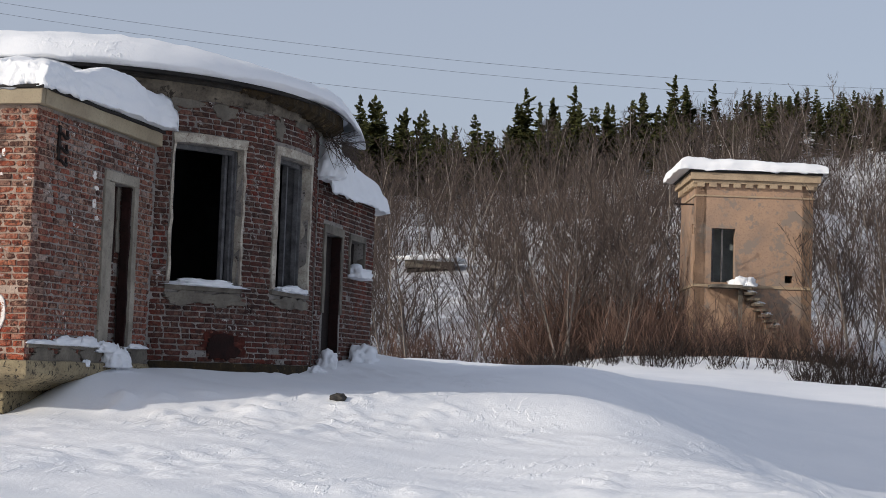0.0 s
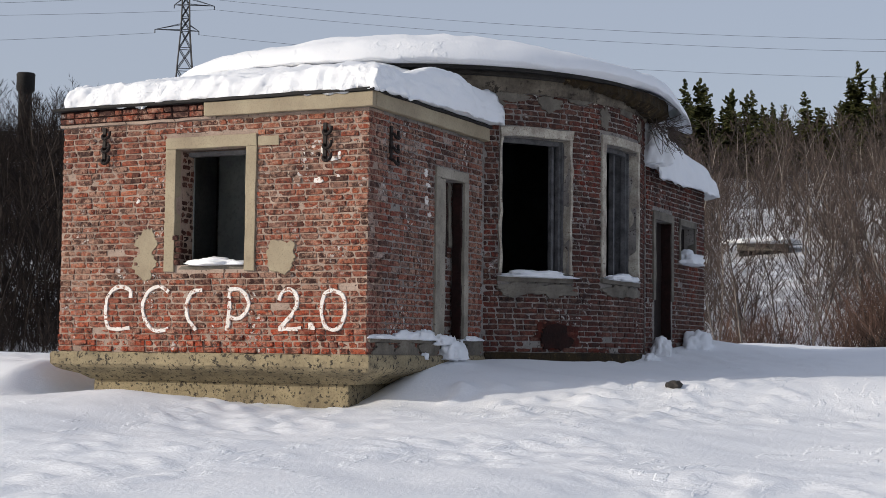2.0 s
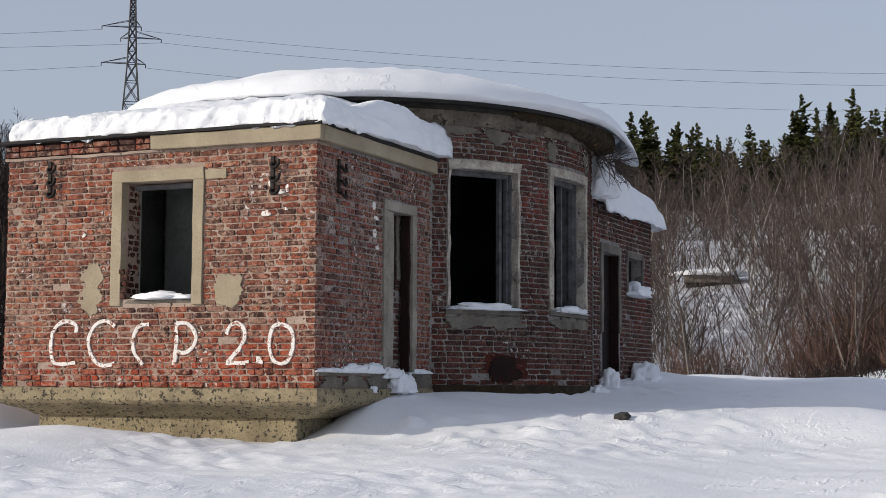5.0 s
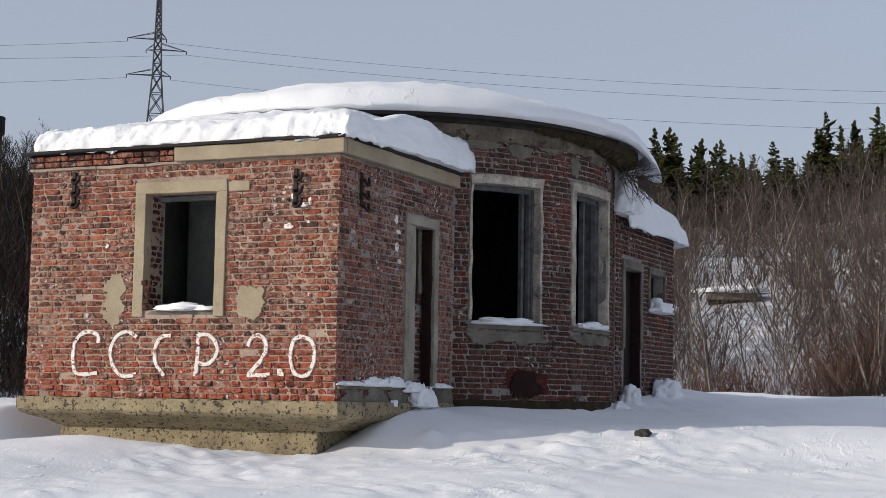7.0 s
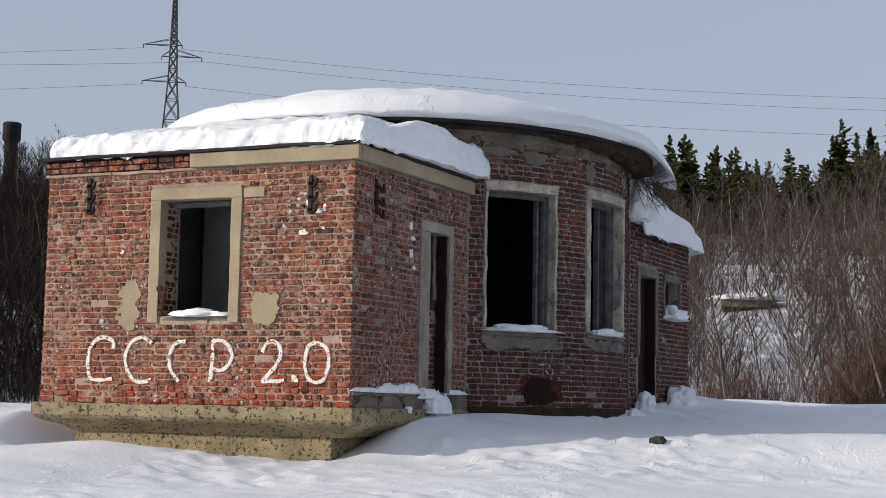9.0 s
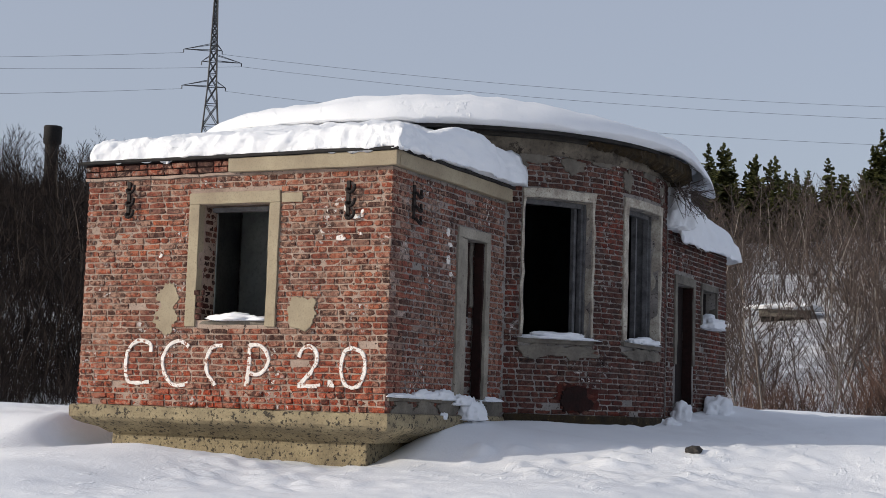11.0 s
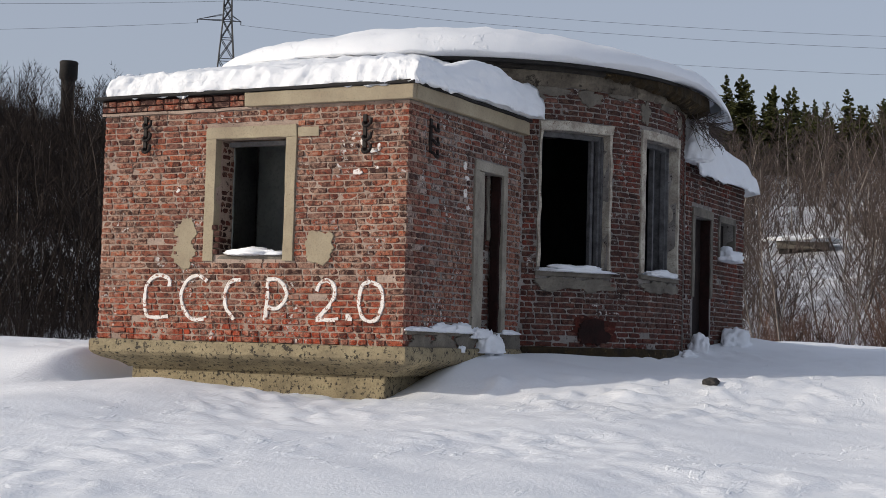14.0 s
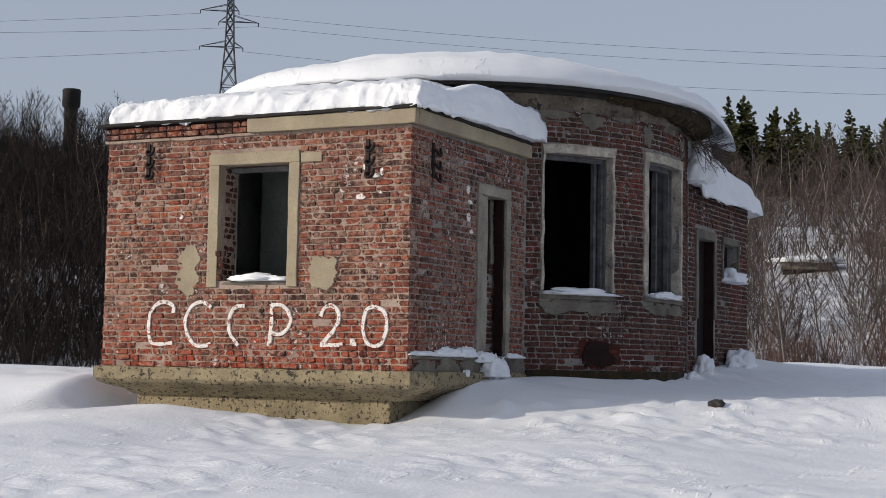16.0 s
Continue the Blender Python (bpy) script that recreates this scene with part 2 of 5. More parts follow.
# ---- building blocks ----
class Geo:
    """Verts and faces gathered for one mesh."""

    def __init__(self):
        self.v, self.f = [], []

    def add(self, verts, faces):
        n = len(self.v)
        self.v.extend(verts)
        self.f.extend([tuple(i + n for i in f) for f in faces])
        return self

    def box(self, a, b, m=None):
        vs = [Vector((x, y, z)) for x in (a[0], b[0]) for y in (a[1], b[1]) for z in (a[2], b[2])]
        if m is not None:
            vs = [m @ v for v in vs]
        return self.add([tuple(v) for v in vs], [(0, 1, 3, 2), (4, 6, 7, 5), (0, 4, 5, 1), (2, 3, 7, 6), (0, 2, 6, 4), (1, 5, 7, 3)])

    def tube(self, p0, p1, r0, r1, n=3):
        p0, p1 = Vector(p0), Vector(p1)
        d = (p1 - p0).normalized()
        a = d.orthogonal().normalized()
        b = d.cross(a)
        vs = []
        for p, r in ((p0, r0), (p1, r1)):
            vs += [tuple(p + r * (math.cos(6.2832 * i / n) * a + math.sin(6.2832 * i / n) * b)) for i in range(n)]
        fs = [(i, (i + 1) % n, n + (i + 1) % n, n + i) for i in range(n)]
        if n > 3:
            fs += [tuple(range(n - 1, -1, -1)), tuple(range(n, 2 * n))]
        return self.add(vs, fs)

    def mesh(self, name, mat, smooth=False):
        me = bpy.data.meshes.new(name)
        me.from_pydata([tuple(v) for v in self.v], [], self.f)
        me.materials.append(mat)
        if smooth:
            me.polygons.foreach_set("use_smooth", [True] * len(me.polygons))
        me.update()
        return me


def part(name, geo, mat, parent=None, label="", smooth=False):
    ob = new(name, geo.mesh(name, mat, smooth))
    ob.parent = parent
    if label:
        tagged(ob, label)
    return ob


def bevel_part(name, geo, mat, parent=None, label="", width=0.01, rough=0.0, cuts=0):
    """A part with rounded edges and, with rough, a worn uneven surface."""
    bm = bmesh.new()
    bm.from_mesh(geo.mesh("tmp", mat))
    if cuts:
        bmesh.ops.subdivide_edges(bm, edges=[e for e in bm.edges if e.calc_length() > 0.25], cuts=cuts, use_grid_fill=True)
    if width:
        sharp = [e for e in bm.edges if len(e.link_faces) == 2 and e.calc_face_angle(0) > 0.5]
        bmesh.ops.bevel(bm, geom=sharp, offset=width, segments=2, affect='EDGES', profile=0.6)
    if rough:
        for v in bm.verts:
            v.co += rough * Vector(noise.noise_vector(v.co * 4.3)) + 0.5 * rough * Vector(noise.noise_vector(v.co * 13.0))
    me = bpy.data.meshes.new(name)
    bm.to_mesh(me)
    bm.free()
    me.materials.append(mat)
    ob = new(name, me)
    ob.parent = parent
    if label:
        tagged(ob, label)
    return ob


def empty(name, label, category, group="", kind="", m=None):
    ob = new(name)
    if m is not None:
        ob.matrix_world = m
    return tagged(ob, label, category, group, kind)


class Line:
    """A straight wall: u along it, d outwards, z up."""

    def __init__(self, p, q):
        self.p, self.q = Vector((*p, 0)), Vector((*q, 0))
        self.t = (self.q - self.p).normalized()
        self.n = Vector((self.t.y, -self.t.x, 0))
        self.length = (self.q - self.p).length
        self.step = 50.0

    def at(self, u, d, z):
        return self.p + self.t * u + self.n * d + Vector((0, 0, z))

    def turn(self, u):
        return Matrix((self.t, -self.n, Vector((0, 0, 1)))).transposed().to_4x4()


class Arc:
    """A round wall about c; u is the arc length from angle a0, going counter-clockwise."""

    def __init__(self, c, r, a0, a1):
        self.c, self.r, self.a0 = Vector((*c, 0)), r, radians(a0)
        self.length = r * radians(a1 - a0)
        self.step = 0.25

    def u(self, deg):
        return (radians(deg) - self.a0) * self.r

    def at(self, u, d, z):
        a = self.a0 + u / self.r
        return self.c + Vector((math.cos(a) * (self.r + d), math.sin(a) * (self.r + d), z))

    def turn(self, u):
        a = self.a0 + u / self.r
        n = Vector((math.cos(a), math.sin(a), 0))
        t = Vector((-n.y, n.x, 0))
        return Matrix((t, -n, Vector((0, 0, 1)))).transposed().to_4x4()


def spans(a, b, cuts, step):
    s = sorted({round(a, 4), round(b, 4), *[round(c, 4) for c in cuts if a < c < b]})
    out = [s[0]]
    for x, y in zip(s, s[1:]):
        k = max(1, math.ceil((y - x) / step))
        out += [x + (y - x) * i / k for i in range(1, k + 1)]
    return out


def wall_core(path, z0, z1, thick, holes, u0=None, u1=None, back=0.0):
    """The wall's body with its openings cut through. holes: (u0, u1, z0, z1)."""
    u0, u1 = 0.0 if u0 is None else u0, path.length if u1 is None else u1
    us = spans(u0, u1, [h for o in holes for h in o[:2]], path.step)
    zs = spans(z0, z1, [h for o in holes for h in o[2:]], 50)

    def solid(i, j):
        if not (0 <= i < len(us) - 1 and 0 <= j < len(zs) - 1):
            return False
        u, z = (us[i] + us[i + 1]) / 2, (zs[j] + zs[j + 1]) / 2
        return not any(o[0] < u < o[1] and o[2] < z < o[3] for o in holes)

    g, idx = Geo(), {}

    def vert(i, j, d):
        key = (i, j, d)
        if key not in idx:
            idx[key] = len(g.v)
            g.v.append(tuple(path.at(us[i], -back - (thick - back) * d, zs[j])))
        return idx[key]

    for i in range(len(us) - 1):
        for j in range(len(zs) - 1):
            if not solid(i, j):
                continue
            g.f.append((vert(i, j, 0), vert(i + 1, j, 0), vert(i + 1, j + 1, 0), vert(i, j + 1, 0)))
            g.f.append((vert(i, j, 1), vert(i, j + 1, 1), vert(i + 1, j + 1, 1), vert(i + 1, j, 1)))
            for (di, dj), (a, b) in {(-1, 0): ((0, 0), (0, 1)), (1, 0): ((1, 1), (1, 0)), (0, -1): ((1, 0), (0, 0)), (0, 1): ((0, 1), (1, 1))}.items():
                if not solid(i + di, j + dj):
                    g.f.append((vert(i + a[0], j + a[1], 0), vert(i + b[0], j + b[1], 0), vert(i + b[0], j + b[1], 1), vert(i + a[0], j + a[1], 1)))
    return g


COURSE, JOINT = 0.077, 0.011


def brick_shapes(length, kinds, worn, seed):
    """Bricks with a pitted face, rounded arrises and knocked-off corners."""
    rng = random.Random(seed)
    out = []
    for _ in range(kinds):
        w, h = length / 2, (COURSE - JOINT) / 2
        face, back = [], []
        tilt = rng.uniform(-0.004, 0.004) * worn
        for r, fz in enumerate((-1, rng.uniform(-0.3, 0.3), 1)):
            for c, fx in enumerate((-1, rng.uniform(-0.6, -0.2), rng.uniform(0.15, 0.6), 1)):
                edge = (r != 1) + (c in (0, 3))
                chip = rng.uniform(0.006, 0.024) if edge == 2 and rng.random() < 0.45 else 0.0
                x = fx * (w - 0.004 * (c in (0, 3)) * rng.uniform(0.5, 1.8) - chip)
                z = fz * (h - 0.0035 * (r != 1) * rng.uniform(0.4, 2.0) - 0.45 * chip)
                y = -0.012 + tilt * fx + rng.uniform(-0.003, 0.003) * worn + (0.004 * rng.uniform(0.4, 1.6) if edge else 0.0) + 0.3 * chip
                face.append((x, y, z))
                back.append((fx * w + rng.uniform(-0.003, 0.003), 0.022, fz * h + rng.uniform(-0.002, 0.002)))
        loop = [0, 1, 2, 3, 7, 11, 10, 9, 8, 4]
        v = face + [back[i] for i in loop]
        f = [(4 * r + c, 4 * r + c + 1, 4 * r + c + 5, 4 * r + c + 4) for r in range(2) for c in range(3)]
        f += [(12 + i, 12 + (i + 1) % 10, loop[(i + 1) % 10], loop[i]) for i in range(10)]
        out.append((v, f))
    return out


SHAPES = {0.25: brick_shapes(0.245, 14, 1.5, 1), 0.12: brick_shapes(0.113, 14, 1.5, 2)}
BRICK_MESH = {}


def brick_mesh(kind, i, mat):
    key = (kind, i, mat.name)
    if key not in BRICK_MESH:
        BRICK_MESH[key] = Geo().add(*SHAPES[kind][i]).mesh("brick", mat)
    return BRICK_MESH[key]


def lay_bricks(wall, path, z0, z1, holes, u0, u1, seed, near, ragged=0.0, lost=0.004, mats=None):
    """Courses of brick on the outer face. Whole bricks inside near (u from, u to) stay single pieces, up to 300; the rest is joined."""
    rng = random.Random(seed)
    rest, single = Geo(), 0
    n = int(round((z1 - z0) / COURSE))
    for row in range(n):
        z = z0 + (row + 0.5) * COURSE
        sway = rng.uniform(-0.02, 0.02)
        u = u0 - (0.0, 0.13, 0.065, 0.195)[row % 4] + sway - 0.02
        k = 0
        while u < u1:
            kind = 0.25 if (row % 2 == 0 and rng.random() > 0.12) or (row % 2 and k % 2 == 0) else 0.12
            if ragged and z < ragged * 0.8 and rng.random() < 0.7:
                kind = 0.12
            k += 1
            a, b = u, u + kind + JOINT - 0.003
            u = b
            pieces = [(max(a, u0), min(b, u1))]
            for h in holes:
                if h[2] - 0.03 < z < h[3] + 0.03:
                    nxt = []
                    for p, q in pieces:
                        if q <= h[0] or p >= h[1]:
                            nxt.append((p, q))
                        else:
                            if p < h[0]:
                                nxt.append((p, h[0]))
                            if q > h[1]:
                                nxt.append((h[1], q))
                    pieces = nxt
            for p, q in pieces:
                if q - p < 0.035 or rng.random() < lost:
                    continue
                full = abs((q - p) - (b - a)) < 1e-4
                i = rng.randrange(14)
                mid = (p + q) / 2
                deep = rng.gauss(0.0, 0.0028) + (rng.uniform(0.004, 0.009) if rng.random() < 0.10 else 0.0)
                if ragged and z < ragged:
                    deep += rng.uniform(-0.022, 0.012)
                m = Matrix.Translation(path.at(mid, -deep, z)) @ path.turn(mid) @ Matrix.Rotation(rng.gauss(0, 0.011), 4, 'Y') @ Matrix.Rotation(rng.uniform(-0.025, 0.025), 4, 'Z')
                if full and single < 300 and near[0] <= mid <= near[1]:
                    ob = new("brick", brick_mesh(kind, i, mats[0] if mats else M_BRICK))
                    ob.parent = wall
                    ob.matrix_world = m
                    single += 1
                else:
                    sx = (q - p - JOINT) / kind if not full else 1.0
                    vs, fs = SHAPES[kind][i]
                    rest.add([tuple(m @ Vector((x * sx, y, zz))) for x, y, zz in vs], fs)
    if rest.v:
        ob = part("brickwork", rest, mats[1] if mats else M_BRICKS, wall)
        tagged(ob, kind="stuff")


def blob(path, u, z, ru, rz, seed, thick=0.010, n=52, d=0.006):
    """A ragged flat patch of plaster or paint on a wall."""
    thick += 0.0013 * (seed % 9)
    g = Geo()
    rim = []
    for i in range(n):
        a = 6.28318 * i / n
        k = 1 + 0.45 * noise.noise((math.cos(a) * 1.6 + seed * 7.1, math.sin(a) * 1.6, seed)) + 0.22 * noise.noise((math.cos(a) * 5 + seed, math.sin(a) * 5, seed)) + 0.16 * noise.noise((math.cos(a) * 12 + seed, math.sin(a) * 12, seed))
        rim.append((u + ru * k * math.cos(a), z + rz * k * math.sin(a)))
    lo = [tuple(path.at(a, d, b)) for a, b in rim]
    hi = [tuple(path.at(u + (a - u) * 0.96, d + thick, z + (b - z) * 0.96)) for a, b in rim]
    g.add(lo + hi + [tuple(path.at(u, d + thick, z))], [(i, (i + 1) % n, n + (i + 1) % n, n + i) for i in range(n)] + [(n + i, n + (i + 1) % n, 2 * n) for i in range(n)])
    return g


def wall_box(path, u0, u1, d0, d1, z0, z1):
    """A box laid along a wall, following its curve."""
    us = spans(u0, u1, [], path.step)
    g = Geo()
    vs = [tuple(path.at(u, d, z)) for u in us for d, z in ((d0, z0), (d1, z0), (d1, z1), (d0, z1))]
    fs = [(0, 1, 2, 3)]
    for i in range(len(us) - 1):
        a, b = 4 * i, 4 * i + 4
        fs += [(a + k, b + k, b + (k + 1) % 4, a + (k + 1) % 4) for k in range(4)]
    e = 4 * (len(us) - 1)
    fs.append((e + 3, e + 2, e + 1, e))
    return g.add(vs, fs)


# ---- ground ----
CEN, RAD = (-2.29, 6.0), 3.55          # the round hall's plan
def ss(x, a, b):
    t = np.clip((np.asarray(x, float) - a) / (b - a), 0, 1)
    return t * t * (3 - 2 * t)


def waves(x, y, size, seed, n=14):
    """Smooth uneven ground from crossing waves, about -1 to 1."""
    r = np.random.RandomState(seed)
    out = np.zeros_like(x)
    for _ in range(n):
        a, k, p = r.uniform(0, 6.283), r.uniform(0.6, 1.7) * 6.283 / size, r.uniform(0, 6.283)
        out = out + np.sin((x * math.cos(a) + y * math.sin(a)) * k + p)
    return out / math.sqrt(n)


def hill(x, y):
    dx, dy = x - 5.0, y + 10.0
    rr = np.hypot(dx, dy)
    bearing = np.degrees(np.arctan2(-dx, dy))
    side = ss(bearing, -70, -35) * (1 - ss(bearing, 85, 125))
    s = rr + 5 * waves(x, y, 60, 4)
    up = 0.19 * np.maximum(s - 58, 0) * ss(s, 45, 85)
    up = np.where(up > 25, 25 + (up - 25) * 0.25, up) * (1 + 0.20 * (1 - ss(bearing, 0, 7)))
    return np.minimum(up, 60) * side + ss(rr, 60, 110) * side * 0.3 * waves(x, y, 22, 9)


def ground_z(x, y):
    x, y = np.asarray(x, float), np.asarray(y, float)
    s = x * 0.47 - y * 0.88
    z = -0.62 - 0.045 * np.clip(s, 0, 20)
    yy = y - 0.25 * np.maximum(x, 0)
    z = z + (0.32 * ss(yy, 0.2, 2.3) + 0.42 * ss(yy, 4.5, 10.5)) * ss(x, -1.2, 0.0)
    wall = np.where(y < 3.3, x, np.minimum(np.hypot(x - CEN[0], y - CEN[1]) - RAD, np.where(y > 7.0, x - 1.15, 9.0)))
    z = z + 0.22 * np.exp(-np.maximum(wall - 0.1, 0) / 1.1) * ss(y, 0.1, 1.6) * ss(x, -0.9, 0.0) * (1 - 0.5 * ss(y, 7, 10))
    ridge = np.interp(y, [-14, -3.8, -2.6, 1.5, 5.3, 9, 14], [12.0, 8.7, 8.0, 6.4, 5.2, 4.5, 3.8])
    d = (x - ridge) * 0.85
    live = ss(y, -16, -7) * (1 - ss(y, 9, 24))
    z = z + live * (0.05 * np.exp(-(d / 1.8) ** 2) - (1.2 * ss(d, 0.0, 4.2) + 0.7 * ss(d, 3.0, 9.0)) * np.exp(-np.maximum(d - 9, 0) / 9))
    z = z + 0.50 * ss(-x, 4.6, 5.25) * ss(y, -1.4, 0.5) * (1 - ss(y, 7, 14)) * (1 - ss(-x, 14, 22))
    z = z + 0.10 * np.exp(-((x + 2.9) / 1.6) ** 2 - ((y + 0.6) / 0.9) ** 2)
    far = ss(np.hypot(x - 2, y - 2), 18, 34)
    b = np.degrees(np.arctan2(8.8 - x, np.maximum(y + 16.3, 0.1)))
    plain_z = np.interp(b, [-20, -6, -3, 0, 3, 12, 18, 24], [-1.1, -0.95, -0.55, -0.12, 0.10, -0.08, -0.20, -0.22])
    plain_z = plain_z + 0.05 * np.clip(np.hypot(x - 8.8, y + 16.3) - 40, 0, 16) * ss(b, -14, 0) * (1 - ss(b, 6, 12))
    z = z * (1 - far) + far * (plain_z + 0.10 * waves(x, y, 14, 3))
    near = 1 - ss(np.hypot(x - 4, y + 4), 20, 40)
    z = z + near * (0.05 * waves(x, y, 5.0, 1) + 0.008 * waves(x, y, 1.7, 2))
    return z + hill(x, y)


def gz(x, y):
    return float(ground_z(np.array([x]), np.array([y]))[0])


def axis(dense0, dense1, step, far, ratio):
    mid = list(np.arange(dense0, dense1 + 1e-6, step))
    up, w = [mid[-1]], step
    while up[-1] < far:
        w *= ratio
        up.append(up[-1] + w)
    dn, w = [mid[0]], step
    while dn[-1] > -far:
        w *= ratio
        dn.append(dn[-1] - w)
    return np.array(dn[:0:-1] + mid + up[1:])


def ground():
    xs, ys = axis(-8, 13, 0.085, 1600, 1.09), axis(-11, 9, 0.085, 1600, 1.09)
    X, Y = np.meshgrid(xs, ys)
    Z = ground_z(X, Y)
    # wind-carved ripples and trodden lumps close by
    flat = np.stack([X.ravel(), Y.ravel(), Z.ravel()], 1)
    for i in np.where((np.hypot(flat[:, 0] - 4, flat[:, 1] + 3) < 17))[0]:
        x, y = flat[i, 0], flat[i, 1]
        al, ac = (x - y) * 0.707, (x + y) * 0.707
        c = noise.noise((x * 0.33, y * 0.33, 1.7))
        a = noise.noise((al * 0.55, ac * 1.7, 3.3))
        b = noise.noise((al * 1.5 + 0.8 * a, ac * 4.6, 8.1))
        crest = max(0.0, 1 - 5.0 * abs(b - 0.12)) * max(0.0, c + 0.18)
        chip = noise.noise((al * 2.3, ac * 5.5, 6.6)) + 0.5 * noise.noise((x * 6.1, y * 6.1, 1.1))
        flat[i, 2] += 0.032 * min(1.0, max(0.0, (chip - 0.22) * 9)) * max(0.0, min(1.0, 2.5 * c + 0.55))
        flat[i, 2] += 0.012 * a + 0.006 * b + 0.022 * crest + 0.008 * noise.noise((x * 7, y * 7, 2.0)) * max(0, c + 0.3)
        # trodden strip along the wall
        t = math.exp(-((y - (1.05 + 0.12 * x)) / 0.55) ** 2) if 0.6 < x < 4.0 else 0
        if t > 0.02:
            flat[i, 2] += 0.20 * t * max(0.0, noise.noise((x * 3.1, y * 3.1, 5.0)) - 0.10)
    n, w = len(flat), len(xs)
    ii = np.arange((len(ys) - 1) * w).reshape(len(ys) - 1, w)[:, :-1].ravel()
    quads = np.stack([ii, ii + 1, ii + 1 + w, ii + w], 1)
    me = bpy.data.meshes.new("ground")
    fill_mesh(me, flat, quads)
    me.materials.append(M_FIELD)
    tagged(new("ground", me), "wind-drifted snow field rising to a wooded hill", "snow", kind="structure")


def fill_mesh(me, verts, quads, smooth=True):
    k = quads.shape[1]
    me.vertices.add(len(verts))
    me.vertices.foreach_set("co", np.asarray(verts, np.float32).ravel())
    me.loops.add(quads.size)
    me.loops.foreach_set("vertex_index", quads.astype(np.int32).ravel())
    me.polygons.add(len(quads))
    me.polygons.foreach_set("loop_start", np.arange(0, quads.size, k, dtype=np.int32))
    me.polygons.foreach_set("use_smooth", np.full(len(quads), smooth))
    me.update(calc_edges=True)
    me.validate()


ground()


# ---- the brick pump house ----
W, D = 4.58, 3.30                      # front block: width and length of its visible side
TOP = 2.96                             # underside of its cornice
RTOP = 3.77
XB, YB = 1.15, 10.25                   # back block

house = empty("brick_building", "ruined red brick building with a round hall and two low wings", "building", m=pose(-2.29, 6, -0.7))


def world_child(ob):
    """Keeps a part where it was drawn in the world under the building's base."""
    ob.matrix_parent_inverse = Matrix.Translation((2.29, -6, 0.7))
    return ob


def hpart(name, geo, mat, label="", parent=None, smooth=False):
    ob = part(name, geo, mat, parent or house, label, smooth)
    return ob if parent else world_child(ob)


def hbevel(name, geo, mat, label="", width=0.012, rough=0.0, cuts=0, parent=None):
    ob = bevel_part(name, geo, mat, parent or house, label, width, rough, cuts)
    return ob if parent else world_child(ob)


front = Line((-W, 0), (0, 0))
side = Line((0, 0), (0, D + 0.25))
left = Line((-W, D + 0.25), (-W, 0))
hall = Arc(CEN, RAD, -118, 242)
back_side = Line((XB, 7.0), (XB, YB))
back_end = Line((XB, YB), (CEN[0], YB))
back_left = Line((CEN[0], YB), (CEN[0], 9.5))

H_FRONT = [(W - 2.77, W - 1.72, 1.10, 2.57)]
H_SIDE = [(1.93, 2.68, 0.22, 2.32)]
H_HALL = [(hall.u(-45.0), hall.u(-27.0), 1.10, 3.06), (hall.u(-14.5), hall.u(4.0), 1.12, 3.10)]
WALLS = {}
H_BACK = [(0.45, 1.28, 0.0, 2.18), (1.80, 2.62, 1.60, 2.19)]

for name, path, z0, z1, holes, label in (
        ("front_wall", front, 0.0, TOP, H_FRONT, "sunlit red brick wall with painted white lettering"),
        ("side_wall", side, 0.0, TOP, [], ""),
        ("left_wall", left, 0.0, TOP, [], ""),
        ("round_wall", hall, -0.7, RTOP, H_HALL, "curved brick wall with two tall window openings"),
        ("back_wing_wall", back_side, -0.7, 3.0, H_BACK, ""),
        ("back_end_wall", back_end, -0.7, 3.0, [], ""),
        ("back_left_wall", back_left, -0.7, 3.0, [], "")):
    if name == "side_wall":
        g = wall_core(path, z0, z1, 0.24, H_SIDE, 0.382, None, 0.005)
        # the bricked-up back of the doorway
        g2 = wall_box(path, 1.93, 2.68, -0.30, -0.17, 0.22, 2.32)
        g.add(g2.v, g2.f)
    elif name in ("left_wall", "back_end_wall", "back_left_wall"):
        g = wall_core(path, z0, z1, 0.38, holes, 0.382 if name != "left_wall" else 0.0, path.length - (0.382 if name == "left_wall" else 0.0))
    elif name == "front_wall":
        g = wall_core(path, z0, z1, 0.38, holes, 0.010, W - 0.010, 0.005)
    else:
        g = wall_core(path, z0, z1, 0.38, holes, None, None, 0.005)
    WALLS[name] = hpart(name, g, M_MORTAR if name in ("front_wall", "left_wall") else M_JOINT, label)

# inner skins, floors and ceilings, left to decay
K = (RAD - 0.39) / RAD
for path, holes, z1 in ((Line((-W + 0.38, 0.39), (-0.26, 0.39)), [(h[0] - 0.38, h[1] - 0.38, h[2], h[3]) for h in H_FRONT], TOP),
                        (Line((-W + 0.39, 3.4), (-W + 0.39, 0.41)), [], TOP),
                        (Arc(CEN, RAD - 0.39, -118, 242), [(h[0] * K, h[1] * K, h[2], h[3]) for h in H_HALL], RTOP)):
    # The hall gets the darkened plaster, the front room the pale one.
    hpart("inner_plaster", wall_core(path, 0.05, z1 - 0.03, 0.02, holes), M_INNER_DARK if z1 == RTOP else M_INSIDE)
hpart("floor", Geo().box((-W + 0.3, 0.3, -0.1), (-0.2, 2.44, 0.05)), M_INSIDE)


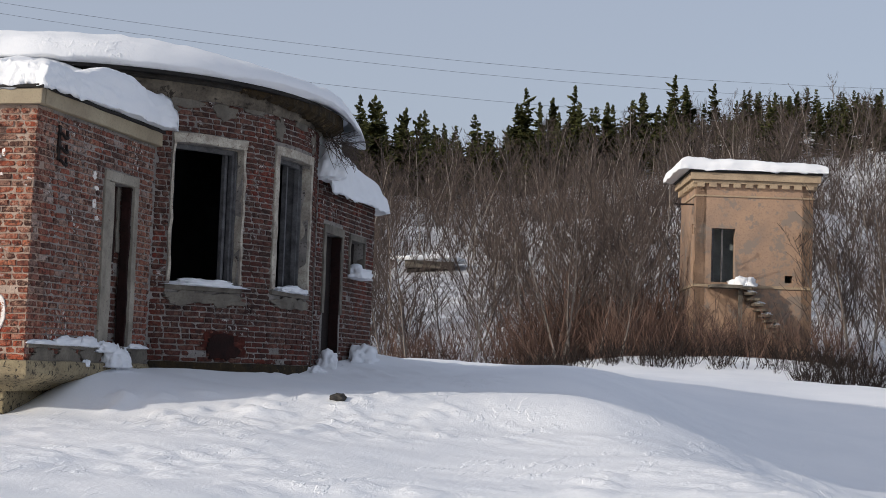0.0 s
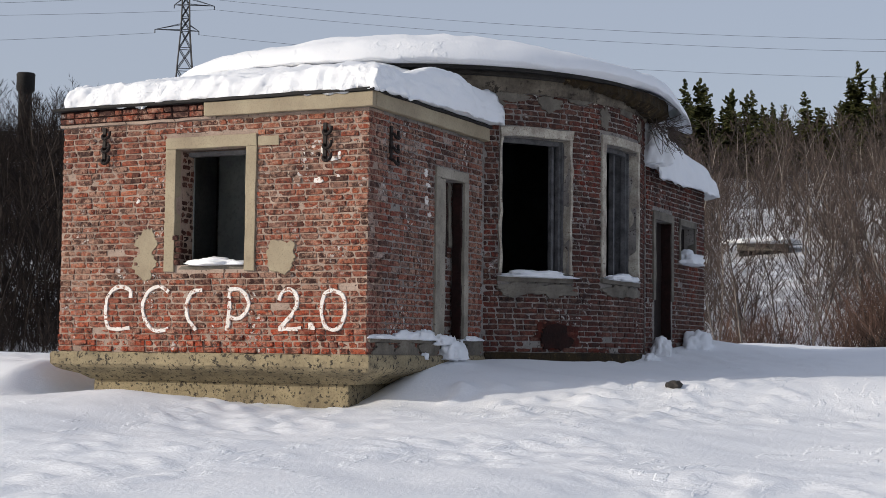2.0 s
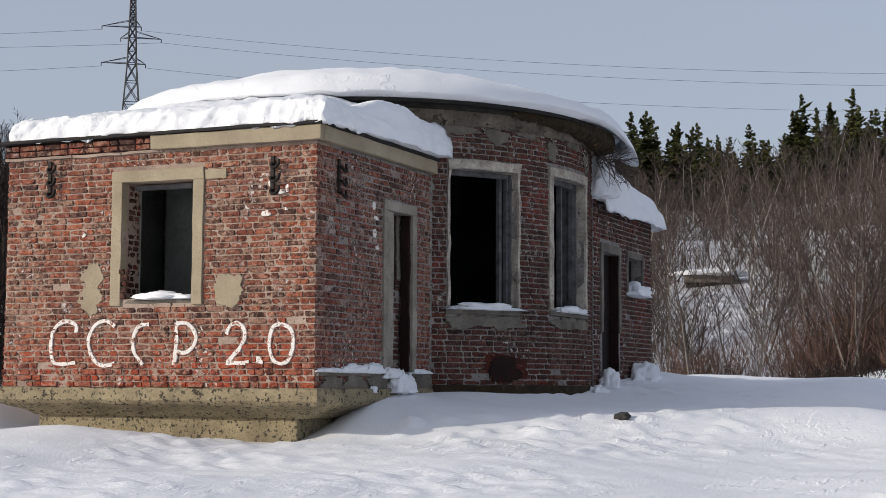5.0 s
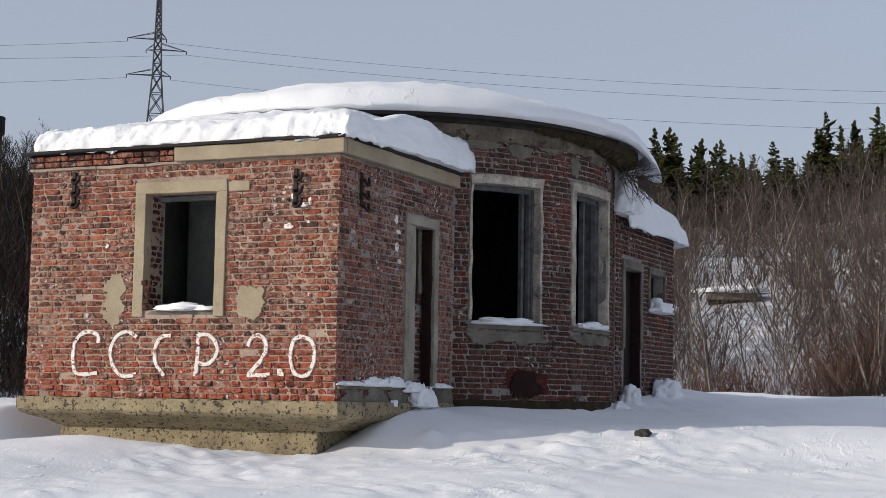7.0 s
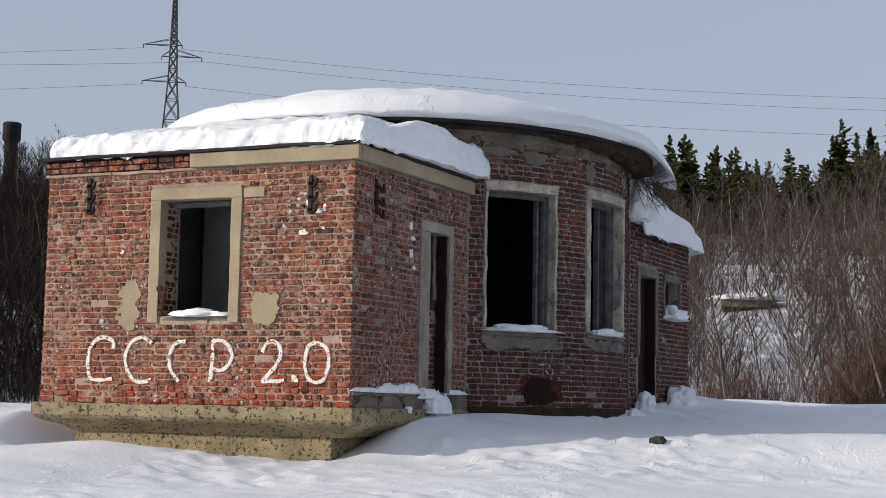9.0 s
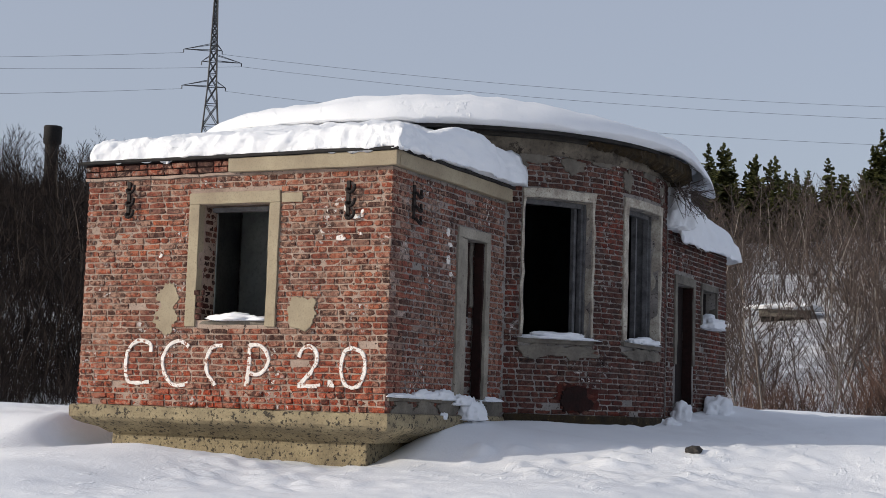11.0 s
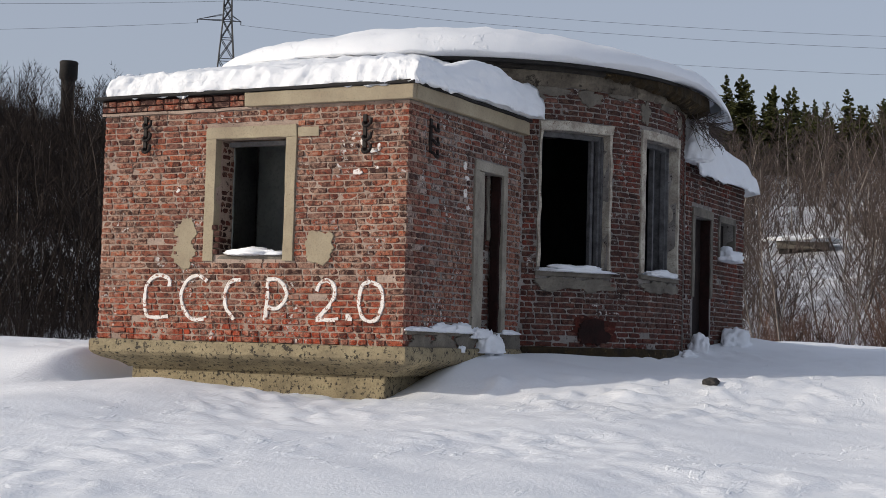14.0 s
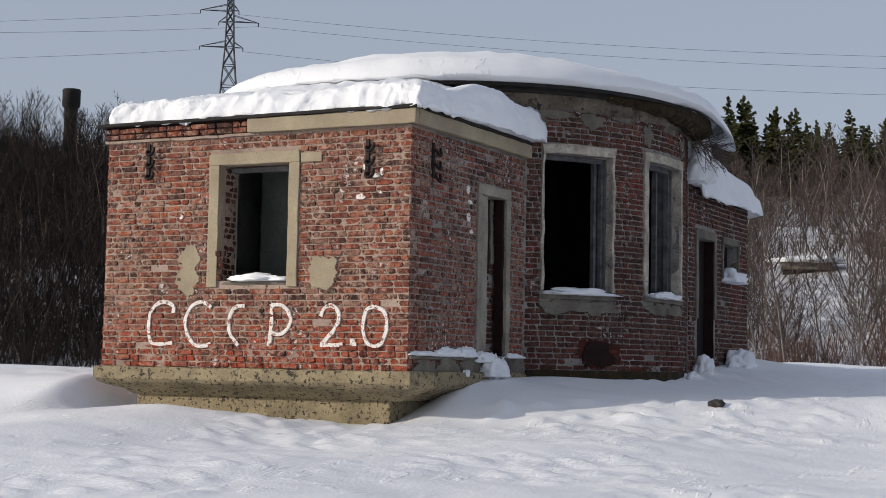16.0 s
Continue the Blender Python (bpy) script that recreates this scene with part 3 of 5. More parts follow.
def disc(c, r, z0, z1, n=72):
    g = Geo()
    vs = [(c[0] + r * math.cos(6.28318 * i / n), c[1] + r * math.sin(6.28318 * i / n), z) for z in (z0, z1) for i in range(n)]
    return g.add(vs, [tuple(range(n - 1, -1, -1)), tuple(range(n, 2 * n))] + [(i, (i + 1) % n, n + (i + 1) % n, n + i) for i in range(n)])


hpart("hall_floor", disc(CEN, RAD - 0.3, -0.25, 0.0), M_INNER_DARK)
hpart("hall_ceiling", disc(CEN, RAD - 0.1, RTOP - 0.02, RTOP + 0.14), M_INNER_DARK)


def prism(pts, z0, z1):
    """An upright prism over a plan outline."""
    n = len(pts)
    return Geo().add([(*p, z0) for p in pts] + [(*p, z1) for p in pts], [tuple(range(n - 1, -1, -1)), tuple(range(n, 2 * n))] + [(i, (i + 1) % n, n + (i + 1) % n, n + i) for i in range(n)])


def round_edge(r, a0, a1, n=16):
    """Plan points along the round hall."""
    return [(CEN[0] + r * math.cos(radians(a0 + (a1 - a0) * i / n)), CEN[1] + r * math.sin(radians(a0 + (a1 - a0) * i / n))) for i in range(n + 1)]


def wing_plan(grow):
    x0, x1 = -W - grow, grow
    r = RAD - 0.05
    a1, a0 = -math.degrees(math.acos((x1 - CEN[0]) / r)), -180 + math.degrees(math.acos((CEN[0] - x0) / r))
    return [(x0, -grow), (x1, -grow)] + round_edge(r, a1, a0)


def back_plan(grow):
    x1, y1 = XB + grow, YB + grow
    return [(x1, 7.25), (x1, y1), (CEN[0], y1)] + round_edge(RAD - 0.05, 90, 21)


hpart("wing_ceiling", prism(wing_plan(-0.1), TOP - 0.02, TOP + 0.14), M_INSIDE)
hpart("back_ceiling", prism(back_plan(-0.05), 2.9, 2.99), M_INNER_DARK)

# footing of the front block: a coved ledge over a recessed base
def ring(levels, x0, x1, y0, y1):
    """A stepped footing: each level gives its inset and height."""
    g = Geo()
    vs = []
    for inset, z in levels:
        for (x, y) in ((x0 + inset, y0 + inset), (x1 - inset, y0 + inset), (x1 - inset, y1), (x0 + inset, y1)):
            vs.append((x, y, z))
    fs = [(0, 1, 2, 3)]
    for k in range(len(levels) - 1):
        a, b = 4 * k, 4 * k + 4
        fs += [(a + i, b + i, b + (i + 1) % 4, a + (i + 1) % 4) for i in range(4)]
    e = 4 * (len(levels) - 1)
    fs.append((e + 3, e + 2, e + 1, e))
    return g.add(vs, fs)


hbevel("plinth", ring([(0.0, 0.0), (-0.015, -0.03), (-0.015, -0.155), (0.03, -0.20), (0.10, -0.235), (0.25, -0.285), (0.34, -0.345), (0.36, -0.36)], -W - 0.06, 0.06, -0.06, 3.6),
       M_PLINTH, "ochre concrete ledge with flaking pitted paint", 0.012, 0.012, 24)
hbevel("base", ring([(0.0, -0.30), (0.0, -1.3)], -W + 0.33, -0.42, 0.34, 3.4), M_PLINTH, "", 0.02, 0.010, 20)
# rendered skirting along the shaded side
hbevel("ledge", wall_box(side, 0.02, D, 0.0, 0.036, 0.155, 0.198), M_GREY, "crumbling cement ledge", 0.01, 0.016, 30)
for u, z, ru, rz, sd_ in ((0.42, 0.06, 0.30, 0.11, 31), (1.05, 0.05, 0.34, 0.12, 32), (1.66, 0.07, 0.27, 0.13, 33), (2.35, 0.06, 0.34, 0.12, 34), (3.0, 0.07, 0.30, 0.13, 35)):
    hpart("render_patch", blob(side, u, z, ru, rz, sd_, 0.018), M_GREY, "cracked grey render on brick")
# The footing borrows the eave's dark brown colour.
hbevel("skirting", wall_box(hall, hall.u(-49), hall.u(18), 0.0, 0.05, -0.7, 0.05), M_MOSS, "dark brown footing of the round wall", 0.015, 0.012, 0)

# cornices
hbevel("cornice", wall_box(front, 2.26, W + 0.09, 0.0, 0.09, TOP, 3.14), M_RENDER, "ochre rendered cornice", 0.012, 0.007, 16)
hbevel("cornice", wall_box(side, 0.0, D + 0.02, 0.0, 0.10, TOP, 3.14), M_RENDER, "ochre rendered cornice", 0.012, 0.008, 16)
hpart("cornice_core", wall_box(front, -0.03, 2.26, 0.0, 0.030, TOP + 0.01, 3.14), M_RECESS_BRICK, "cornice stripped to bare brick")
hbevel("cornice_fillet", wall_box(front, -0.05, 2.4, 0.0, 0.028, TOP - 0.03, TOP + 0.008), M_MORTAR, "", 0.006, 0.014, 20)
def ragged_box(path, u0, u1, d0, d1, z0, z1, seed, ad, az, step=0.022):
    """A band along a wall whose outer edge and underside are broken; d1 and z0 may follow u."""
    n = max(2, int((u1 - u0) / step))
    vs, fs = [], []
    for i in range(n + 1):
        u = u0 + (u1 - u0) * i / n
        e = lambda q, k: noise.noise((u * q, seed, k)) + 0.6 * noise.noise((u * q * 3.1, seed, k + 5)) + 0.5 * noise.noise((u * q * 8.3, seed, k + 11))
        dd = (d1(u) if callable(d1) else d1) + ad * e(1.7, 1.0)
        zz = (z0(u) if callable(z0) else z0) + az * e(2.3, 9.0)
        zm = zz + 0.35 * (z1 - zz) + 0.3 * az * e(4.0, 4.0)
        vs += [tuple(path.at(u, a, b)) for a, b in ((d0, zz + 0.02), (0.55 * dd, zz), (dd, zm), (dd - 0.012, z1), (d0, z1))]
    for i in range(n):
        a, b = 5 * i, 5 * i + 5
        fs += [(a + k, b + k, b + (k + 1) % 5, a + (k + 1) % 5) for k in range(5)]
    fs += [(0, 1, 2, 3, 4), tuple(5 * n + k for k in (4, 3, 2, 1, 0))]
    return Geo().add(vs, fs)


E0, E1 = hall.u(-30), hall.u(42)
hpart("cornice", ragged_box(hall, hall.u(-66), hall.u(40), 0.0, 0.06, RTOP - 0.11, RTOP + 0.10, 3.0, 0.016, 0.035), M_FASCIA, "cracked grey concrete band under the round eave")
hpart("cornice", ragged_box(hall, hall.u(-66), hall.u(40), 0.0, 0.115, RTOP + 0.102, RTOP + 0.16, 5.0, 0.02, 0.012), M_CRUST, "dark tarred edge of the roof slab")
hpart("eave", ragged_box(hall, E0, E1, 0.062, lambda u: 0.13 + 0.24 * float(ss(u, E0, E0 + 0.62 * (E1 - E0))), lambda u: RTOP + 0.06 - 0.17 * float(ss(u, E0, E0 + 0.6 * (E1 - E0))), RTOP + 0.158, 8.0, 0.05, 0.075), M_MOSS, "broken overhang matted with brown moss")
hbevel("roof", prism(wing_plan(0.12), 3.142, 3.182), M_FELT, "black roofing felt edge", 0.012, 0.012, 20)
hpart("roof", disc(CEN, RAD + 0.22, RTOP + 0.162, RTOP + 0.21), M_FELT, "black roofing felt edge")
hbevel("roof", prism(back_plan(0.12), 3.002, 3.07), M_FELT, "black roofing felt edge", 0.012, 0.010, 0)

# front window surround
def surround(path, o, width, legs, mat, label, d0=-0.10, d1=0.03, top=None, rough=0.008):
    u0, u1, z0, z1 = o
    t = width if top is None else top
    fr = empty_part("window_frame", label)
    bevel_part("jamb", wall_box(path, u0 - width, u0, d0, d1, legs, z1), mat, fr, "", 0.008, rough, 8)
    bevel_part("jamb", wall_box(path, u1, u1 + width, d0, d1, legs, z1), mat, fr, "", 0.008, rough, 8)
    bevel_part("lintel", wall_box(path, u0 - width, u1 + width, d0, d1 + 0.004, z1, z1 + t), mat, fr, "", 0.008, rough, 8)
    return fr


def empty_part(name, label):
    ob = new(name)
    ob.parent = house
    world_child(ob)
    return tagged(ob, label)


surround(front, H_FRONT[0], 0.15, 1.02, M_RENDER, "ochre rendered window surround with a broken lower edge")
surround(side, H_SIDE[0], 0.13, 0.22, M_JAMB, "grey concrete doorway surround", -0.15, 0.03, 0.13)
surround(hall, H_HALL[0], 0.045, 1.15, M_PALE, "flaking pale plaster window surround", -0.12, 0.026, 0.13, 0.028)
surround(hall, H_HALL[1], 0.10, 1.15, M_PALE, "pale plaster window surround", -0.12, 0.03, 0.13, 0.012)
surround(back_side, H_BACK[0], 0.12, 0.9, M_GREY, "grey concrete door surround", -0.12, 0.03, 0.14)
surround(back_side, H_BACK[1], 0.06, 1.6, M_GREY, "grey concrete window surround", -0.12, 0.03, 0.10)
# sills and aprons
hbevel("sill", wall_box(front, W - 2.72, W - 1.74, -0.30, 0.0, 1.04, 1.10), M_GREY, "", 0.01, 0.01, 4)
hbevel("sill", wall_box(hall, hall.u(-46), hall.u(-26.3), -0.34, 0.035, 1.03, 1.10), M_GREY, "broken grey sill", 0.010, 0.022, 2)
hbevel("sill", wall_box(hall, hall.u(-16), hall.u(5), -0.34, 0.035, 1.05, 1.12), M_GREY, "broken grey sill", 0.010, 0.022, 2)
for deg, z, ru, rz, k in ((-40, 0.93, 0.42, 0.10, 41), (-32, 0.92, 0.38, 0.09, 42), (-9, 0.95, 0.40, 0.09, 43), (0, 0.95, 0.35, 0.08, 44)):
    hpart("apron", blob(hall, hall.u(deg), z, ru, rz, k, 0.018), M_GREY, "ragged grey cement apron under the window")
# Added dark sheet in the open doorway, in place of its unlit inside.
hbevel("door", wall_box(back_side, 0.452, 1.278, -0.22, -0.15, -0.6, 2.178), M_OPENING_DARK, "dark sheet standing for the open doorway's darkness", 0.01)
# Lining added to darken the reveal beside the back doorway.
hbevel("door_reveal", wall_box(back_side, 1.252, 1.284, -0.148, 0.012, -0.6, 2.17), M_RECESS_BRICK, "dark brick reveal with its shade in the colour", 0.004, 0.012, 10)
# Added dark sheet in the window, in place of its unlit inside.
hbevel("shutter", wall_box(back_side, 1.802, 2.618, -0.24, -0.17, 1.602, 2.188), M_OPENING_DARK, "dark sheet standing for the back window's dark inside", 0.01)

# brick faces
lay_bricks(WALLS["front_wall"], front, 0.0, TOP, [(W - 2.92, W - 1.57, 1.02, 2.72)], 0.0, W, 11, (2.6, W), 0.32)
lay_bricks(WALLS["side_wall"], side, 0.005, TOP, [(1.80, 2.81, 0.1, 2.45)], 0.0, D, 12, (0.0, 1.8), 0, 0.006, (M_LIMED, M_LIMEDS))
# Round hall and back wing: the brick copy with shade in its colour.
lay_bricks(WALLS["round_wall"], hall, 0.05, RTOP - 0.03, [(hall.u(-45.8), hall.u(-26.2), 1.02, 3.2), (hall.u(-16.2), hall.u(5.7), 1.04, 3.23)], hall.u(-49.4), hall.u(22), 13, (hall.u(-49), hall.u(-5)), 0, 0.005, (M_SHADED, M_SHADEDS))
lay_bricks(WALLS["back_wing_wall"], back_side, 0.0, 3.0, [(0.33, 1.40, -0.1, 2.32), (1.74, 2.68, 1.55, 2.29)], 0.0, back_side.length, 14, (0, 3.3), 0, 0.006, (M_SHADED, M_SHADEDS))
lay_bricks(WALLS["left_wall"], left, 0.0, TOP, [], 0.0, left.length, 15, (9, 9))
strip = Line((-W - 0.03, -0.046), (-W + 2.26, -0.046))
lay_bricks(WALLS["front_wall"], strip, TOP + 0.01, 3.14, [], 0.0, 2.26, 16, (9, 9), 2.0, 0.04)
recess = Line((-0.17, 1.93), (-0.17, 2.68))
lay_bricks(WALLS["side_wall"], recess, 0.22, 2.32, [(0.0, 0.60, 1.30, 2.32)], 0.0, 0.75, 17, (9, 9), 0, 0.10, (M_SHADED, M_SHADEDS))
# Window reveal and broken jamb take the same darkened brick copy.
reveal = Line((-2.775, 0.12), (-2.775, 0.38))
lay_bricks(WALLS["front_wall"], reveal, 1.10, 2.56, [], 0.0, 0.26, 18, (9, 9), 0, 0.05, (M_SHADED, M_SHADEDS))
jag = Line((-2.80, -0.012), (-2.66, -0.012))
lay_bricks(WALLS["front_wall"], jag, 1.10, 1.49, [], 0.0, 0.14, 19, (9, 9), 2.0, 0.25, (M_SHADED, M_SHADEDS))
# Dark sheet that puts the doorway recess's shade into colour.
hbevel("recess_back", wall_box(recess, 0.245, 0.60, 0.0, 0.012, 1.31, 2.31), M_RECESS_BRICK, "dark brick with the blocked doorway's shade in its colour", 0.003, 0.01, 11)
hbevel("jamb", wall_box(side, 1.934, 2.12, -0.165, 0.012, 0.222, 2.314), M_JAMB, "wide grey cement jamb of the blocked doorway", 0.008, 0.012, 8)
# Dark lining over the far reveal, its shade in the colour.
hbevel("recess_reveal", wall_box(side, 2.63, 2.676, -0.138, -0.01, 0.222, 2.314), M_RECESS_BRICK, "dark brick reveal with its shade in the colour", 0.004, 0.02, 12)
for a, b, z0_, z1_ in ((0.60, 0.69, 1.45, 2.28),):
    hbevel("recess_plaster", wall_box(recess, a, b, 0.0, 0.028, z0_, z1_), M_GREY, "cracked grey plaster in the blocked doorway", 0.008, 0.02, 10)


# ---- snow on the building ----
def snow_slab(name, label, base, height, nx=70, ny=40, seed=0, parent=None):
    """A rounded snow cap. base(u, v) gives a rim-to-rim place on the support, height(u, v) the depth of snow there."""
    top, low = [], []
    for j in range(ny + 1):
        rt, rl = [], []
        for i in range(nx + 1):
            u, v = i / nx, j / ny
            p = Vector(base(u, v))
            h = height(u, v)
            rt.append(p + Vector((0, 0, h)))
            rl.append(p)
        top.append(rt)
        low.append(rl)
    g = Geo()
    k = lambda j, i: j * (nx + 1) + i
    vs = []
    for j in range(ny + 1):
        for i in range(nx + 1):
            p = top[j][i]
            n = Vector(noise.noise_vector(p * 1.3 + Vector((seed, 0, 0)))) * 0.06 + Vector(noise.noise_vector(p * 4.0 + Vector((seed, 3, 0)))) * 0.045 + Vector(noise.noise_vector(p * 10.0)) * 0.03 + Vector(noise.noise_vector(p * 23.0)) * 0.014
            vs.append(tuple(p + Vector((n.x, n.y, n.z * 0.8))))
    fs = [(k(j, i), k(j, i + 1), k(j + 1, i + 1), k(j + 1, i)) for j in range(ny) for i in range(nx)]
    m = len(vs)
    for j in range(ny + 1):
        for i in range(nx + 1):
            q = low[j][i]
            rag = 0.05 * noise.noise(q * 2.1) + 0.03 * noise.noise(q * 6.0)
            vs.append((q.x, q.y, q.z + rag * 0.4) if j not in (0, ny) and i not in (0, nx) else (q.x, q.y, q.z + 2.2 * min(0, rag)))
    fs += [(m + k(j, i), m + k(j + 1, i), m + k(j + 1, i + 1), m + k(j, i + 1)) for j in range(ny) for i in range(nx)]
    rim = [(0, i) for i in range(nx)] + [(j, nx) for j in range(ny)] + [(ny, i) for i in range(nx, 0, -1)] + [(j, 0) for j in range(ny, 0, -1)]
    for a, b in zip(rim, rim[1:] + rim[:1]):
        fs.append((k(*a), m + k(*a), m + k(*b), k(*b)))
    g.add(vs, fs)
    ob = part(name, g, M_SNOW, parent, "", True)
    return tagged(ob, label, "snow")


def wing_base(u, v):
    # rim squeezed towards the edge so that the round side has enough rings
    U, V = 0.5 - 0.5 * math.cos(math.pi * u), v ** 1.6
    x = -W + 0.09 + U * (W + 0.09)
    y = -0.10 + V * (CEN[1] - math.sqrt(max(0.1, RAD ** 2 - min(abs(x - CEN[0]), 2.62) ** 2)) + 0.08)
    if U > 0.9 and V > 0.35:
        x += 0.10 * float(ss(V, 0.35, 0.75)) * (U - 0.9) / 0.1
    return (x, y, 3.186)


def wing_height(u, v):
    U, V = 0.5 - 0.5 * math.cos(math.pi * u), v ** 1.6
    e = min(U * 4.7, (1 - U) * 4.7, V * 3.2, (1 - V) * 3.2 + 0.12)
    t = min(1.0, max(0.0, e / 0.17))
    return (0.28 + (0.16 + 0.46 * (1 - float(ss(U, 0.66, 0.96)))) * V ** 1.3 + 0.015 * math.sin(U * 9) + 0.17 * math.exp(-((U - 0.95) / 0.07) ** 2 - ((V - 0.62) / 0.22) ** 2)) * math.sqrt(max(0.0, 1 - (1 - t) ** 2)) + 0.01


snow_slab("roof_snow", "thick white snow slab on the front wing roof", wing_base, wing_height, 170, 70, seed=1)


def polar_snow(name, label, c, r, z, prof, swell, n=110, rings=30, seed=0, wob=0.12):
    """A round snow cap. prof(q, a): height over z at the share q of the radius."""
    g = Geo()
    vs, fs = [], []
    for k in range(rings + 1):
        q = math.sin(math.pi / 2 * k / rings)
        for i in range(n):
            a = 2 * math.pi * i / n
            rr = r * (1 + wob * noise.noise((math.cos(a) * 2 + seed, math.sin(a) * 2, 0.3)) + swell(a)) * q
            x, y = c[0] + rr * math.cos(a), c[1] + rr * math.sin(a)
            h = prof(q, a) + 0.05 * noise.noise((x * 0.8, y * 0.8, seed)) * (1 - q ** 8) + 0.035 * noise.noise((x * 2.6, y * 2.6, seed)) + 0.018 * noise.noise((x * 7, y * 7, seed))
            vs.append((x, y, z + h))
    for k in range(rings):
        for i in range(n):
            a, b = k * n + i, k * n + (i + 1) % n
            fs.append((a, b, b + n, a + n))
    e = len(vs)
    last = rings * n
    for i in range(n):
        p = vs[last + i]
        vs.append((c[0] + (p[0] - c[0]) * 0.93, c[1] + (p[1] - c[1]) * 0.93, z))
    for i in range(n):
        fs.append((last + i, last + (i + 1) % n, e + (i + 1) % n, e + i))
    fs.append(tuple(e + i for i in range(n - 1, -1, -1)))
    g.add(vs, fs)
    ob = part(name, g, M_SNOW, None, "", True)
    return tagged(ob, label, "snow")


def hall_prof(q, a):
    deg = math.degrees(a) if a < math.pi else math.degrees(a) - 360
    rim = math.sqrt(max(0.0, 1 - max(0.0, (q - 0.84) / 0.16) ** 2))
    thick = 0.30 + 0.10 * math.exp(-((deg + 62) / 25) ** 2) - 0.06 * math.exp(-((deg + 12) / 14) ** 2)
    droop = 0.42 * math.exp(-((deg - 24) / 16) ** 2) * ss(q, 0.90, 1.0)
    strata = 0.012 * math.sin(q * 60) * ss(q, 0.5, 0.9)
    return thick * rim + 0.22 * (1 - q * q) + 0.02 + strata - float(droop)


polar_snow("roof_snow", "deep domed snow on the round hall's roof", CEN, RAD + 0.46, RTOP + 0.212, hall_prof, lambda a: 0.085 * math.exp(-((math.degrees(a if a < math.pi else a - 2 * math.pi) - 24) / 20) ** 2), n=160, rings=44, seed=2, wob=0.035)


def back_base(u, v):
    a = radians(17 + 73 * v)
    inner = Vector((CEN[0] + (RAD + 0.03) * math.cos(a), CEN[1] + (RAD + 0.03) * math.sin(a)))
    x1, y1 = XB + 0.20, YB + 0.2
    d = 3.3 + 3.6
    s = v * d
    outer = Vector((x1, 7.05 + s)) if s < y1 - 7.05 else Vector((x1 - (s - (y1 - 7.05)), y1))
    p = inner.lerp(outer, 0.5 - 0.5 * math.cos(math.pi * u))
    return (p.x, p.y, 3.074 - 0.26 * u ** 3)


def back_height(u, v):
    U = 0.5 - 0.5 * math.cos(math.pi * u)
    e = min((1 - U) * 1.1, v * 6.9 * 0.6 + 0.07)
    t = min(1.0, max(0.0, e / 0.30))
    return (0.46 + 0.42 * (1 - U) * math.exp(-(v / 0.30) ** 2) - 0.12 * v) * math.sqrt(max(0.0, 1 - (1 - t) ** 2)) + 0.02


snow_slab("roof_snow", "snow slab hanging over the back wing's eave", back_base, back_height, 40, 90, seed=5)


def snow_lump(label, place, size, seed=0, squash=0.5, turn=0.0):
    """A small rounded cushion of snow lying on a ledge."""
    bm = bmesh.new()
    bmesh.ops.create_icosphere(bm, subdivisions=4, radius=1.0)
    for v in bm.verts:
        d = v.co.normalized()
        k = 1 + 0.36 * noise.noise(d * 1.7 + Vector((seed, 0, 0))) + 0.26 * noise.noise(d * 4 + Vector((seed, 1, 0))) + 0.13 * noise.noise(d * 11 + Vector((seed, 2, 0)))
        z = d.z if d.z > 0 else d.z * 0.12
        v.co = Vector((d.x * k * size[0], d.y * k * size[1], z * k * size[2]))
    me = bpy.data.meshes.new("snow_cushion")
    bm.to_mesh(me)
    bm.free()
    me.materials.append(M_SNOW)
    me.polygons.foreach_set("use_smooth", [True] * len(me.polygons))
    ob = new("snow_cushion", me)
    ob.matrix_world = pose(*place, 0, 0, turn)
    return tagged(ob, label, "snow")


def on_wall(path, u, d, z, size, label, seed):
    p = path.at(u, d, z)
    t = path.turn(u).to_euler()
    return snow_lump(label, tuple(p), size, seed, turn=math.degrees(t.z))


on_wall(front, W - 2.18, -0.06, 1.10, (0.46, 0.15, 0.085), "snow cushion on the front window sill", 1)
on_wall(hall, hall.u(-36), -0.04, 1.10, (0.54, 0.16, 0.10), "snow cushion on the round hall's window sill", 2)
on_wall(hall, hall.u(-5), -0.04, 1.12, (0.55, 0.16, 0.10), "snow cushion on the round hall's window sill", 3)
on_wall(back_side, 2.2, 0.06, 1.56, (0.40, 0.21, 0.21), "round snow clump on the back window sill", 4)
for u, w, h, s in ((0.35, 0.34, 0.05, 5), (1.0, 0.42, 0.10, 6), (1.5, 0.30, 0.12, 7), (2.95, 0.30, 0.06, 8)):
    on_wall(side, u, 0.025, 0.20, (w, 0.07, h), "thin snow on the side wall's ledge", s)
for u, d, z, size, k in ((2.02, 0.05, 0.14, (0.30, 0.10, 0.13), 9), (2.20, 0.09, -0.04, (0.27, 0.15, 0.24), 10), (2.42, 0.08, 0.02, (0.14, 0.10, 0.16), 18), (2.22, 0.10, -0.26, (0.10, 0.09, 0.26), 19), (1.48, 0.04, -0.05, (0.07, 0.05, 0.08), 20)):
    on_wall(side, u, d, z, size, "ragged snow clump slumped from the doorway ledge", k)
